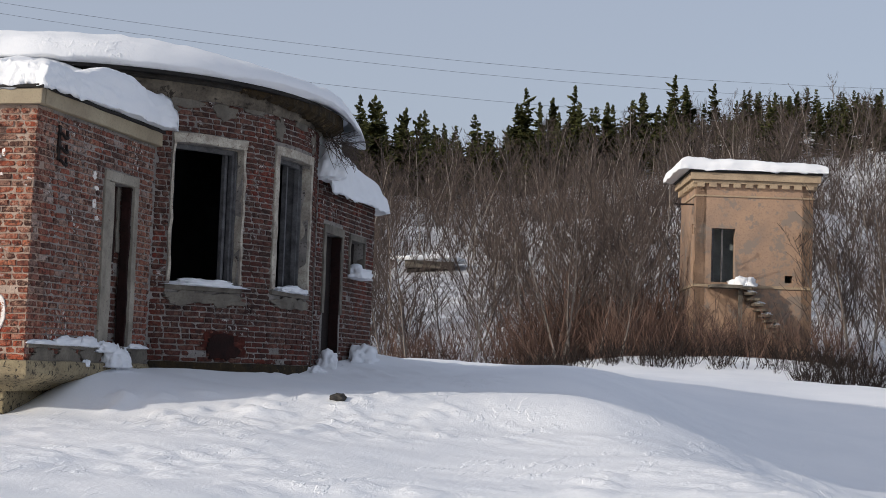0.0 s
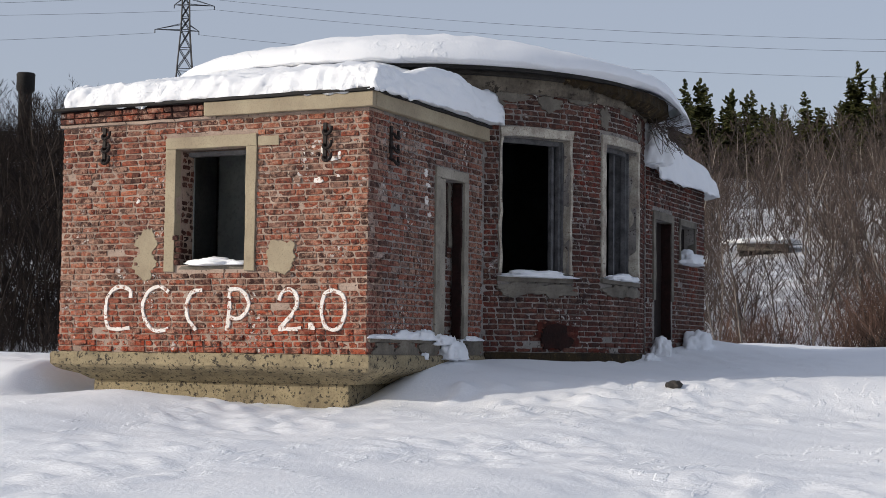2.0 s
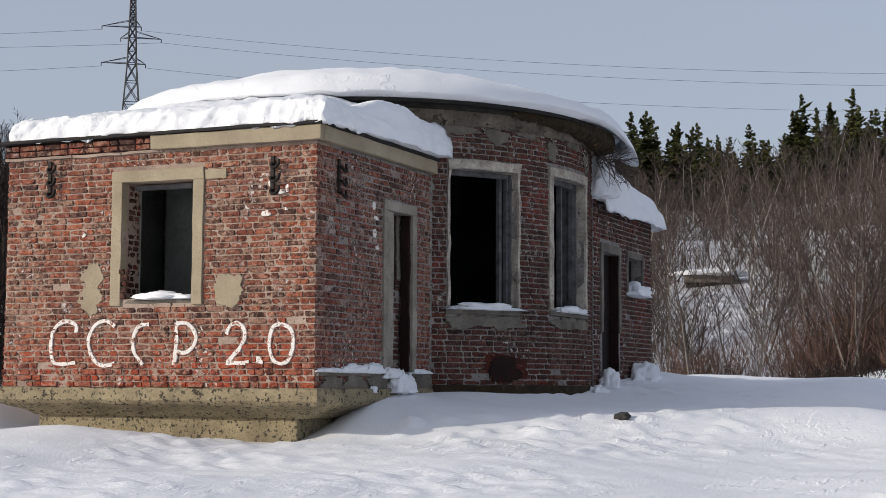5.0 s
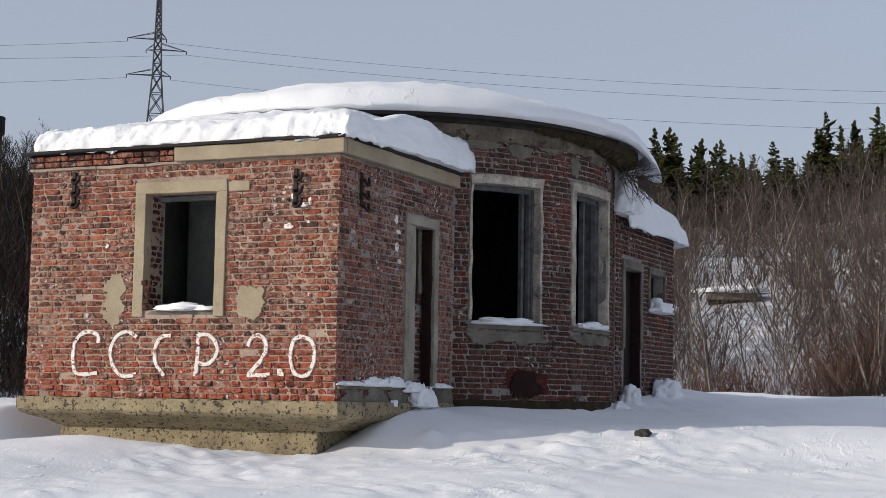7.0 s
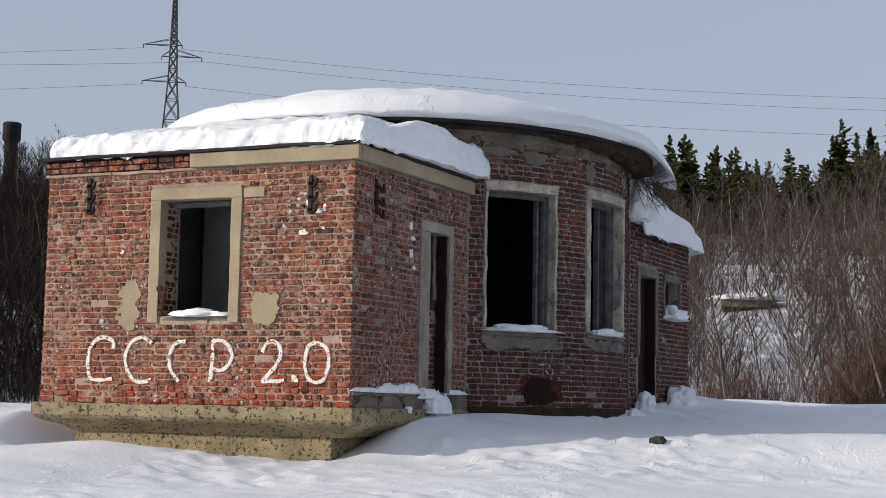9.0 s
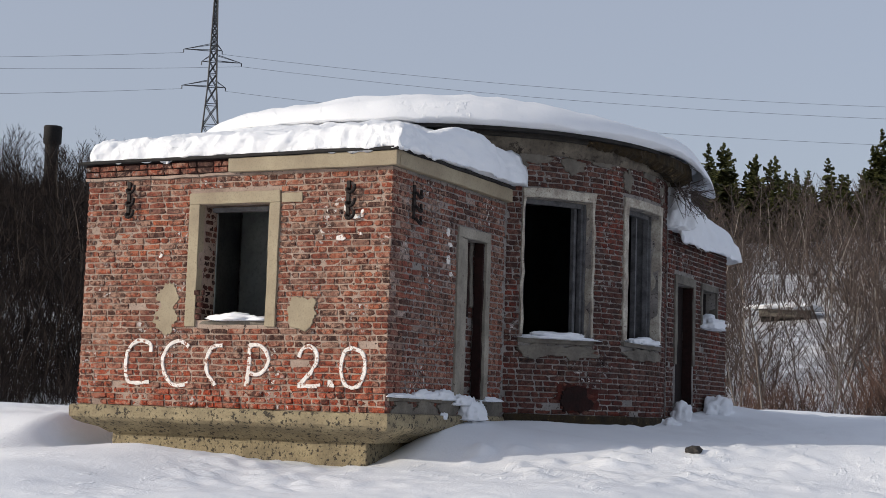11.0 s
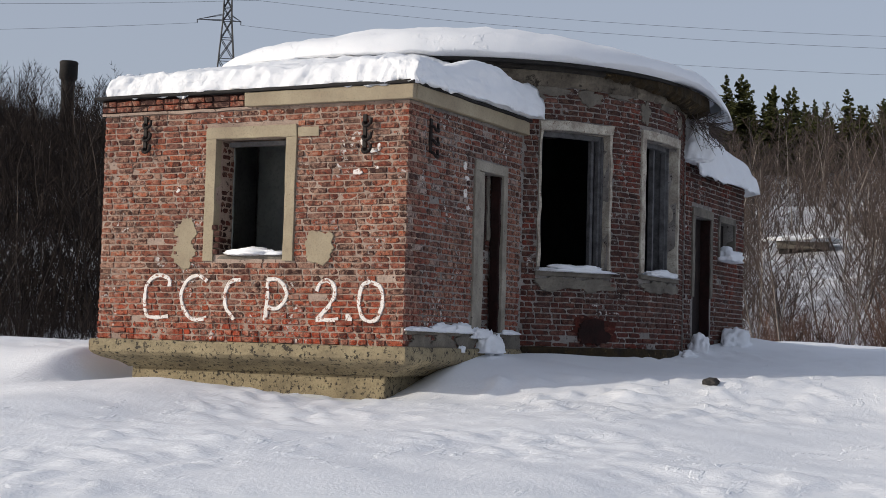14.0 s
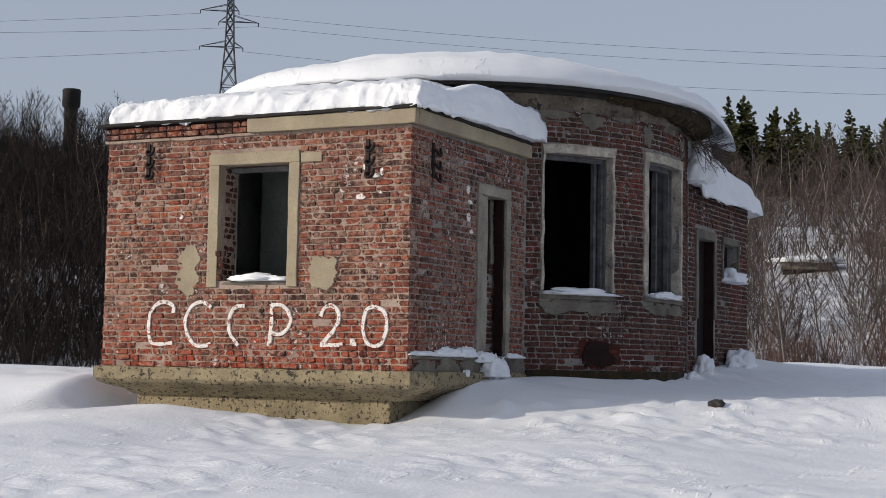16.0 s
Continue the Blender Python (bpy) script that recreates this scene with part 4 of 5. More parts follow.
for path, u, d, size, label, k in ((hall, hall.u(9), 0.12, (0.40, 0.16, 0.12), "snow along the round wall's foot", 11),
                                   (back_side, 0.30, 0.16, (0.21, 0.17, 0.30), "snow heap beside the back door", 12),
                                   (back_side, 2.15, 0.22, (0.52, 0.24, 0.30), "snow heap under the back window", 13)):
    p = path.at(u, d, 0)
    on_wall(path, u, d, gz(p.x, p.y) - 0.06, size, label, k)

snow_lump("ragged snow drift slumped between the round eave and the back roof", (1.20, 7.16, 3.04), (0.30, 0.26, 0.60), 33)

# ---- small things on the walls ----
def insulator_hook(path, u, z, h=0.46):
    """An iron strap with two upturned insulator hooks."""
    ob = new("insulator_bracket")
    ob.parent = house
    world_child(ob)
    tagged(ob, "rusted iron bracket with two upturned hooks")
    m = Matrix.Translation(path.at(u, 0.012, z)) @ path.turn(u)
    bevel_part("strap", Geo().box((-0.025, -0.02, -h), (0.025, 0.005, 0.0), m), M_IRON, ob, "", 0.004)
    for dz in (0.10, 0.27, 0.42):
        g = Geo()
        pts = [(0.0, -0.02, -dz)]
        pts += [(0.0 + 0.055 * (1 - math.cos(a)), -0.05 - 0.03 * math.sin(a), -dz - 0.055 * math.sin(a)) for a in np.linspace(0, math.pi, 9)]
        pts += [(0.11, -0.05, -dz + 0.05)]
        for a, b in zip(pts, pts[1:]):
            g.tube(m @ Vector(a), m @ Vector(b), 0.019, 0.019, 6)
        part("hook", g, M_IRON, ob, "", True)


insulator_hook(front, W - 3.90, 2.90)
insulator_hook(front, W - 0.60, 2.80)
insulator_hook(side, 0.52, 2.80, 0.42)

# plaster patches and the pale block by the window
for u, z, ru, rz, s in ((W - 3.20, 1.39, 0.15, 0.17, 1), (W - 3.23, 1.11, 0.19, 0.16, 2), (W - 1.20, 1.20, 0.22, 0.20, 3)):
    hpart("plaster_patch", blob(front, u, z, ru, rz, s), M_RENDER, "pale cement patch on brick")
hbevel("plaster_patch", wall_box(front, W - 1.55, W - 1.25, 0.0, 0.024, 2.56, 2.68), M_RENDER, "", 0.01, 0.006, 2)
for deg, z, ru, rz, s in ((-43, 3.60, 0.26, 0.08, 4), (-33, 3.56, 0.20, 0.12, 5), (-15, 3.47, 0.11, 0.17, 6), (-48, 3.48, 0.2, 0.16, 7), (-4, 3.62, 0.22, 0.07, 8), (6, 3.45, 0.16, 0.16, 9), (-24, 3.64, 0.22, 0.05, 14)):
    hpart("plaster_patch", blob(hall, hall.u(deg), z, ru, rz, s), M_GREY, "grey plaster remnant on brick")
hpart("spalled_brick", blob(hall, hall.u(-30.6), 0.29, 0.42, 0.22, 18, 0.008), M_RAW, "spalled red brick core round the hollow")
# Raised dark red patch; the hollow's depth and shade are only colour.
hpart("wall_hollow", blob(hall, hall.u(-31), 0.27, 0.31, 0.17, 12, 0.022, d=0.006), M_RECESS_BRICK, "dark red patch coloured as a shaded hollow in the brick")

for path, spots_ in ((front, ((W - 0.62, 2.47, 0.04, 0.06), (W - 0.50, 2.36, 0.07, 0.03), (W - 0.40, 2.40, 0.025, 0.05), (W - 0.68, 2.10, 0.06, 0.04), (W - 0.42, 2.14, 0.03, 0.03), (W - 3.35, 1.93, 0.03, 0.03))),
                     (side, ((1.50, 2.32, 0.05, 0.05), (1.58, 2.18, 0.06, 0.03), (1.53, 1.98, 0.05, 0.06), (1.62, 1.80, 0.04, 0.03)))):
    for k, (u, z, ru, rz) in enumerate(spots_):
        hpart("paint_splash", blob(path, u, z, ru, rz, 60 + 3 * k, 0.008, n=20), M_PAINT, "white paint splash on brick")

# old timber frames left in the openings
for o, mull in ((H_HALL[0], 0.86), (H_HALL[1], 0.6)):
    fr = empty_part("window_casing", "grey weathered timber window casing")
    u0, u1, z0, z1 = o
    for a, b in ((u0 + 0.01, u0 + 0.07), (u1 - 0.07, u1 - 0.01)):
        bevel_part("post", wall_box(hall, a, b, -0.24, -0.16, z0, z1), M_WOODOLD, fr, "", 0.006)
    bevel_part("post", wall_box(hall, u0 + (u1 - u0) * mull, u0 + (u1 - u0) * mull + 0.05, -0.30, -0.22, z0, z1), M_WOODOLD, fr, "", 0.006)
    # Board added to darken the pale mortar reveal.
    bevel_part("lining_board", wall_box(hall, u1 - 0.035, u1 - 0.004, -0.37, -0.125, z0, z1 - 0.01), M_WOODOLD, fr, "", 0.004)
    bevel_part("head", wall_box(hall, u0 + 0.07, u1 - 0.07, -0.24, -0.16, z1 - 0.07, z1 - 0.005), M_WOODOLD, fr, "", 0.006)
fr = empty_part("window_casing", "grey weathered timber window casing")
bevel_part("head", wall_box(front, W - 2.70, W - 1.73, -0.24, -0.16, 2.49, 2.55), M_WOODOLD, fr, "", 0.006)
# a blue-painted inner wall seen through the front window
hpart("inner_partition", Geo().box((-3.4, 1.9, 0.05), (-2.15, 2.0, TOP)), M_INSIDE)
hpart("inner_partition", Geo().box((-2.15, 1.9, 0.05), (-1.2, 2.0, 1.9)), M_BLUE, "dark blue painted inner wall")

# lettering brushed on the front wall
def stroke(points, width=0.056, lift=0.019):
    """A brushed stroke along a smooth line of points (u, z), broken at the mortar joints."""
    pts = [Vector((a, b)) for a, b in points]
    dense = []
    for i in range(len(pts) - 1):
        p0, p1, p2, p3 = pts[max(i - 1, 0)], pts[i], pts[i + 1], pts[min(i + 2, len(pts) - 1)]
        for s in range(10):
            t = s / 10
            dense.append(0.5 * ((2 * p1) + (p2 - p0) * t + (2 * p0 - 5 * p1 + 4 * p2 - p3) * t * t + (3 * p1 - p0 - 3 * p2 + p3) * t ** 3))
    dense.append(pts[-1])
    g = Geo()
    vs = []
    for i, p in enumerate(dense):
        d = (dense[min(i + 1, len(dense) - 1)] - dense[max(i - 1, 0)]).normalized()
        n = Vector((-d.y, d.x))
        w = width * (1 + 0.35 * noise.noise((p.x * 9, p.y * 9, 1.0))) / 2
        wob = 0.008 * noise.noise((p.x * 14, p.y * 14, 4.0))
        for q, dd in ((p + n * (w + wob), 0.004), (p + n * (w * 0.8 + wob), lift), (p - n * (w * 0.8 - wob), lift), (p - n * (w - wob), 0.004)):
            vs.append(tuple(front.at(W + q.x, dd, q.y)))
    fs = []
    for i in range(len(dense) - 1):
        a, b = 4 * i, 4 * i + 4
        fs += [(a, b, b + 1, a + 1), (a + 1, b + 1, b + 2, a + 2), (a + 2, b + 2, b + 3, a + 3)]
    return g.add(vs, fs)


def letter(name, strokes):
    g = Geo()
    for i, s in enumerate(strokes):
        k = stroke(s, 0.056, 0.019 + 0.002 * i)
        g.add(k.v, k.f)
    ob = part(name, g, M_PAINT, WALLS["front_wall"], "white hand-painted character")
    return ob


letter("painted_letter", [[(-3.43, 0.69), (-3.44, 0.78), (-3.55, 0.83), (-3.67, 0.82), (-3.78, 0.72), (-3.82, 0.56), (-3.80, 0.38), (-3.74, 0.30), (-3.60, 0.29), (-3.43, 0.31)]])
letter("painted_letter", [[(-2.84, 0.76), (-2.93, 0.82), (-3.06, 0.82), (-3.18, 0.74), (-3.24, 0.58), (-3.20, 0.42), (-3.10, 0.30), (-2.97, 0.27), (-2.83, 0.30)]])
letter("painted_letter", [[(-2.33, 0.78), (-2.45, 0.77), (-2.54, 0.68), (-2.57, 0.54), (-2.53, 0.41), (-2.45, 0.33), (-2.42, 0.28)]])
letter("painted_letter", [[(-1.93, 0.80), (-1.93, 0.55), (-1.955, 0.28)], [(-1.93, 0.79), (-1.80, 0.79), (-1.69, 0.72), (-1.645, 0.60), (-1.70, 0.49), (-1.80, 0.43), (-1.93, 0.44)]])
letter("painted_numeral", [[(-1.21, 0.65), (-1.17, 0.74), (-1.08, 0.785), (-0.99, 0.74), (-0.955, 0.64), (-1.0, 0.52), (-1.10, 0.40), (-1.20, 0.31)], [(-1.21, 0.305), (-1.0, 0.30), (-0.89, 0.31)]])
letter("painted_stop", [[(-0.79, 0.32), (-0.74, 0.315), (-0.70, 0.32)], [(-0.79, 0.36), (-0.71, 0.36)]])
letter("painted_numeral", [[(-0.46, 0.77), (-0.56, 0.74), (-0.61, 0.62), (-0.615, 0.48), (-0.56, 0.35), (-0.46, 0.295), (-0.36, 0.33), (-0.30, 0.46), (-0.29, 0.60), (-0.34, 0.72), (-0.46, 0.77)]])

# a dark stone showing through the snow
bm = bmesh.new()
bmesh.ops.create_icosphere(bm, subdivisions=3, radius=1.0)
for v in bm.verts:
    k = 1 + 0.3 * noise.noise(v.co * 1.8) + 0.12 * noise.noise(v.co * 5)
    v.co = Vector((v.co.x * 0.11 * k, v.co.y * 0.09 * k, v.co.z * 0.06 * k))
me = bpy.data.meshes.new("stone")
bm.to_mesh(me)
bm.free()
me.materials.append(M_STONE)
st = new("stone", me)
st.location = (3.09, 2.21, gz(3.09, 2.21) + 0.035)
tagged(st, "dark stone poking out of the snow", "stone")


def eave_bush():
    """Dead twigs rooted in the broken eave of the round hall."""
    r = random.Random(77)
    a = radians(14)
    base = Vector((CEN[0] + (RAD + 0.27) * math.cos(a), CEN[1] + (RAD + 0.27) * math.sin(a), 3.60))
    g = Geo()
    for _ in range(64):
        d = Vector((r.uniform(0.1, 1.0), r.uniform(-0.5, 0.9), r.uniform(-1.1, 0.5))).normalized()
        p = base + Vector((r.uniform(-0.05, 0.05), r.uniform(-0.5, 0.5), r.uniform(-0.12, 0.1)))
        q = p + d * r.uniform(0.12, 0.28)
        e = q + (d + Vector((r.uniform(-0.6, 0.6), r.uniform(-0.6, 0.6), r.uniform(-0.5, 0.3)))).normalized() * r.uniform(0.15, 0.35)
        f = q.lerp(e, 0.4) + Vector((r.uniform(-0.2, 0.2), r.uniform(-0.2, 0.2), r.uniform(-0.22, 0.1)))
        g.tube(p, q, 0.007, 0.005, 4).tube(q, e, 0.005, 0.003, 4).tube(q.lerp(e, 0.4), f, 0.004, 0.002, 4)
    tagged(part("dead_bush", g, M_TWIG), "dead leafless twigs hanging from the snowy eave", "bush")


eave_bush()


# ---- the stuccoed tower ----
def tower():
    m = pose(4.33, 43.3, 0.0, 0, 0, 13)
    z0 = gz(6.5, 45) - 0.3
    ob = empty("stucco_tower", "square peach-stuccoed tower with a dentil cornice, standing among bare trees", "tower", m=Matrix.Translation((0, 0, 0)) @ m)
    Wt, Dt, H = 4.45, 3.9, 7.55
    P = lambda a, b: (tuple((m @ Vector((*a, 0))))[:2], tuple((m @ Vector((*b, 0))))[:2])
    walls = [Line(*P((0, 0), (Wt, 0))), Line(*P((0, Dt), (0, 0))), Line(*P((Wt, 0), (Wt, Dt))), Line(*P((Wt, Dt), (0, Dt)))]
    inv = m.inverted()

    def tp(o):
        o.matrix_parent_inverse = inv
        return o

    holes = [[(0.62, 1.52, 3.75, 5.80), (3.42, 3.72, 3.80, 4.08)], [(Dt - 0.95, Dt - 0.55, 5.6, 6.0), (Dt - 1.9, Dt - 1.6, 4.5, 4.8)], [], []]
    for w, h in zip(walls, holes):
        tp(part("wall", wall_core(w, z0, H, 0.4, h), M_STUCCO, ob))
    tp(part("wall_back", Geo().box((0.5, 1.6, 0), (Wt - 0.5, 1.7, H), m), M_INSIDE, ob, "dark inside wall"))
    for w in walls:
        L = w.length
        tp(bevel_part("string_course", wall_box(w, -0.03, L + 0.03, 0.0, 0.05, 7.0, 7.06), M_STUCCO_TRIM, ob, "", 0.01))
        tp(bevel_part("string_course", wall_box(w, -0.03, L + 0.03, 0.0, 0.06, 3.55, 3.66), M_STUCCO_TRIM, ob, "", 0.01))
        tp(bevel_part("cornice", wall_box(w, -0.12, L + 0.12, 0.0, 0.13, 7.50, 7.62), M_STUCCO_TRIM, ob, "", 0.012))
        tp(bevel_part("cornice", wall_box(w, -0.24, L + 0.24, 0.0, 0.25, 7.622, 7.90), M_STUCCO_TRIM, ob, "", 0.02, 0.015, 4))
        n = 10 if L > 4.2 else 9
        for i in range(n):
            u = 0.15 + (L - 0.3) * i / (n - 1)
            tp(part("dentil", wall_box(w, u - 0.14, u + 0.14, 0.0, 0.15, 7.36, 7.498), M_STUCCO_TRIM, ob))
    tp(part("roof", Geo().box((-0.3, -0.3, 7.902), (Wt + 0.3, Dt + 0.3, 7.98), m), M_FELT, ob))
    f = walls[0]
    tp(part("door_frame", wall_box(f, 0.66, 0.72, -0.25, -0.15, 3.75, 5.8), M_WOODOLD, ob))
    tp(part("door_mullion", wall_box(f, 1.02, 1.08, -0.25, -0.15, 3.75, 5.8), M_WOODOLD, ob))
    tp(part("bracket", Geo().box((-0.75, 0.5, 6.7), (0.0, 0.56, 6.76), m).box((-0.6, 0.3, 6.62), (-0.54, 0.8, 6.68), m), M_IRON, ob))
    # open stair
    st = empty("concrete_stair", "broken concrete stair with snow on its treads against the tower", "stair", m=m)
    for i in range(9):
        g = Geo().box((1.62 + 0.16 * i, -0.85, 3.46 - 0.20 * i), (2.02 + 0.16 * i, -0.02, 3.56 - 0.20 * i), m)
        o = bevel_part("step", g, M_FASCIA, st, "", 0.015, 0.02, 1)
        o.matrix_parent_inverse = inv
    o = bevel_part("landing", Geo().box((0.5, -0.85, 3.5), (1.7, -0.02, 3.62), m), M_GREY, st, "", 0.015, 0.02, 2)
    o.matrix_parent_inverse = inv
    o = part("stringer", Geo().box((1.6, -0.5, 1.6), (1.75, -0.4, 3.45), m), M_GREY, st)
    o.matrix_parent_inverse = inv
    p = m @ Vector((1.75, -0.45, 3.6))
    snow_lump("snow heap on the stair's landing", tuple(p), (0.5, 0.4, 0.34), 21)
    for i in range(1, 8, 2):
        p = m @ Vector((1.9 + 0.16 * i, -0.45, 3.55 - 0.20 * i))
        snow_lump("snow on a stair tread", tuple(p), (0.20, 0.3, 0.10), 22 + i)

    def base(u, v):
        U, V = 0.5 - 0.5 * math.cos(math.pi * u), 0.5 - 0.5 * math.cos(math.pi * v)
        return tuple(m @ Vector((-0.72 + U * (Wt + 1.18), -0.42 + V * (Dt + 0.8), 7.982)))

    def height(u, v):
        U, V = 0.5 - 0.5 * math.cos(math.pi * u), 0.5 - 0.5 * math.cos(math.pi * v)
        e = min(U * 5.3, (1 - U) * 5.3, V * 4.7, (1 - V) * 4.7)
        t = min(1.0, max(0.0, e / 0.35))
        return (0.50 - 0.14 * U) * math.sqrt(max(0.0, 1 - (1 - t) ** 2)) + 0.01
    snow_slab("roof_snow", "snow slab overhanging the tower's roof", base, height, 50, 40, seed=9)


tower()


# ---- half-buried concrete ruin on the slope ----
def ruin():
    x, y = -14.28, 76.89
    z = gz(x, y)
    ob = empty("concrete_ruin", "half-buried grey concrete shelter under snow on the slope", "ruin", m=pose(x, y, z, 0, 0, 12))
    m = pose(x, y, z, 0, 0, 12)
    o = bevel_part("slab", Geo().box((-1.6, -0.6, 0.15), (1.4, 1.8, 0.62), m), M_GREY, ob, "", 0.04, 0.05, 4)
    o.matrix_parent_inverse = m.inverted()
    o = part("wall", Geo().box((-1.5, 0.0, -0.9), (1.3, 0.2, 0.16), m), M_STONE, ob)
    o.matrix_parent_inverse = m.inverted()
    snow_lump("snow cap on the concrete ruin", (x, y + 0.5, z + 0.6), (2.1, 1.6, 0.42), 31, turn=12)


ruin()


# ---- pylon, wires, chimney ----
def pylon():
    px, py = -117.9, 163.5
    z0 = gz(px, py)
    ob = empty("pylon", "tall dark lattice steel power pylon behind the wood", "pylon", m=pose(px, py, z0))
    axis_dir = Vector((0.81, 0.586, 0))          # along the cross-arms
    out = Vector((-0.586, 0.81, 0))
    top = 59.5
    lv = [z0, 24.0, 30.0, 35.0, 39.0, 42.0, 44.6, 46.4, 48.2, 49.8, 51.5, 53.5, top]

    def half(z):
        return 2.1 + (0.62 - 2.1) * min(1, (z - z0) / (44.6 - z0)) if z < 44.6 else 0.62 - 0.45 * (z - 44.6) / (top - 44.6)

    def corner(z, i):
        h = half(z)
        a, b = ((-1, -1), (1, -1), (1, 1), (-1, 1))[i % 4]
        return Vector((px, py, z)) + axis_dir * a * h + out * b * h

    inv = Matrix.Translation((-px, -py, -z0))
    for i in range(4):
        g = Geo()
        for a, b in zip(lv, lv[1:]):
            g.tube(corner(a, i), corner(b, i), 0.11, 0.10, 4)
        o = part("leg", g, M_STEEL, ob)
        o.matrix_parent_inverse = inv
    for i in range(4):
        g = Geo()
        for a, b in zip(lv, lv[1:]):
            n = max(1, round((b - a) / (2.2 * half(a))))
            for k in range(n):
                s, e = a + (b - a) * k / n, a + (b - a) * (k + 1) / n
                g.tube(corner(s, i), corner(e, i + 1), 0.06, 0.06, 4)
                g.tube(corner(s, i + 1), corner(e, i), 0.06, 0.06, 4)
                g.tube(corner(e, i), corner(e, i + 1), 0.06, 0.06, 4)
        o = part("bracing", g, M_STEEL, ob)
        o.matrix_parent_inverse = inv
    arms = [(49.8, -1, 4.2), (48.3, 1, 4.0), (44.6, -1, 4.2), (49.9, 1, 1.2), (48.2, -1, 1.6), (44.6, 1, 1.9)]
    ends = []
    for z, s, L in arms:
        g = Geo()
        tip = Vector((px, py, z - 0.05)) + axis_dir * s * L
        for b in (-1, 1):
            root = Vector((px, py, z)) + axis_dir * s * 0.4 + out * b * 0.4
            g.tube(root, tip, 0.06, 0.05, 4)
            g.tube(root + Vector((0, 0, 0.9)), tip, 0.05, 0.04, 4)
        g.tube(tip, tip - Vector((0, 0, 0.5)), 0.07, 0.07, 5)
        o = part("cross_arm", g, M_STEEL, ob)
        o.matrix_parent_inverse = inv
        ends.append(tip - Vector((0, 0, 0.5)))
    # conductors to the next spans on both sides
    def wire(a, b, sag):
        g = Geo()
        pts = [a.lerp(b, k / 28) - Vector((0, 0, sag * 4 * (k / 28) * (1 - k / 28))) for k in range(29)]
        side_dir = (b - a).cross(Vector((0, 0, 1))).normalized()
        vs = [tuple(p + 0.019 * (math.cos(1.5708 * i) * side_dir + math.sin(1.5708 * i) * Vector((0, 0, 1)))) for p in pts for i in range(4)]
        g.add(vs, [(4 * k + i, 4 * k + (i + 1) % 4, 4 * k + 4 + (i + 1) % 4, 4 * k + 4 + i) for k in range(28) for i in range(4)])
        tagged(part("power_line", g, M_STEEL), "thin dark power line sagging from the pylon", "wire", "power lines on the pylon")

    for k, e in enumerate((ends[0], ends[1], ends[2])):
        wire(e, e + Vector((-190, -160, (-2.5, 1.5, -2.0)[k])), 7.0)
    for e, dz in ((ends[3], -1.0), (ends[1], -1.0), (ends[5], -1.0)):
        wire(e, e + Vector((180, 74, -2.0 + dz)), 4.5)


pylon()


def chimney():
    x, y = -122.0, 135.4
    z = gz(x, y)
    ob = empty("chimney", "dark brick chimney stack above the far trees", "chimney", m=pose(x, y, z))
    prof = [(0.88, z - 1), (0.83, 31.2), (0.86, 31.7), (1.13, 31.9), (1.13, 33.7), (1.18, 33.9), (1.05, 34.1)]
    g = Geo()
    n = 20
    vs = [(x + r * math.cos(6.28318 * i / n), y + r * math.sin(6.28318 * i / n), h) for r, h in prof for i in range(n)]
    fs = [(k * n + i, k * n + (i + 1) % n, (k + 1) * n + (i + 1) % n, (k + 1) * n + i) for k in range(len(prof) - 1) for i in range(n)]
    fs.append(tuple((len(prof) - 1) * n + i for i in range(n)))
    o = part("shaft", g.add(vs, fs), M_FELT, ob, "", True)
    o.matrix_parent_inverse = Matrix.Translation((-x, -y, -z))


chimney()


# ---- woods ----
def segs_to_arrays(segs, n=3, thin=0.0):
    """Tapered twigs as prisms, the thinnest ones as slivers: arrays of verts and quads."""
    V, F = [], []
    for p0, p1, r0, r1 in segs:
        d = (p1 - p0).normalized()
        a = d.orthogonal().normalized()
        b = d.cross(a)
        k = len(V)
        if r0 < thin:
            t = 6.283 * (k * 0.618 % 1.0)
            s = (math.cos(t) * a + math.sin(t) * b)
            V += [tuple(p0 - s * r0 * 1.4), tuple(p0 + s * r0 * 1.4), tuple(p1 + s * r1), tuple(p1 - s * r1)]
            F.append((k, k + 1, k + 2, k + 3))
            continue
        for p, r in ((p0, r0), (p1, r1)):
            V += [tuple(p + r * (math.cos(2 * math.pi * i / n) * a + math.sin(2 * math.pi * i / n) * b)) for i in range(n)]
        F += [(k + i, k + (i + 1) % n, k + n + (i + 1) % n, k + n + i) for i in range(n)]
    return np.array(V, np.float32), np.array(F, np.int32)


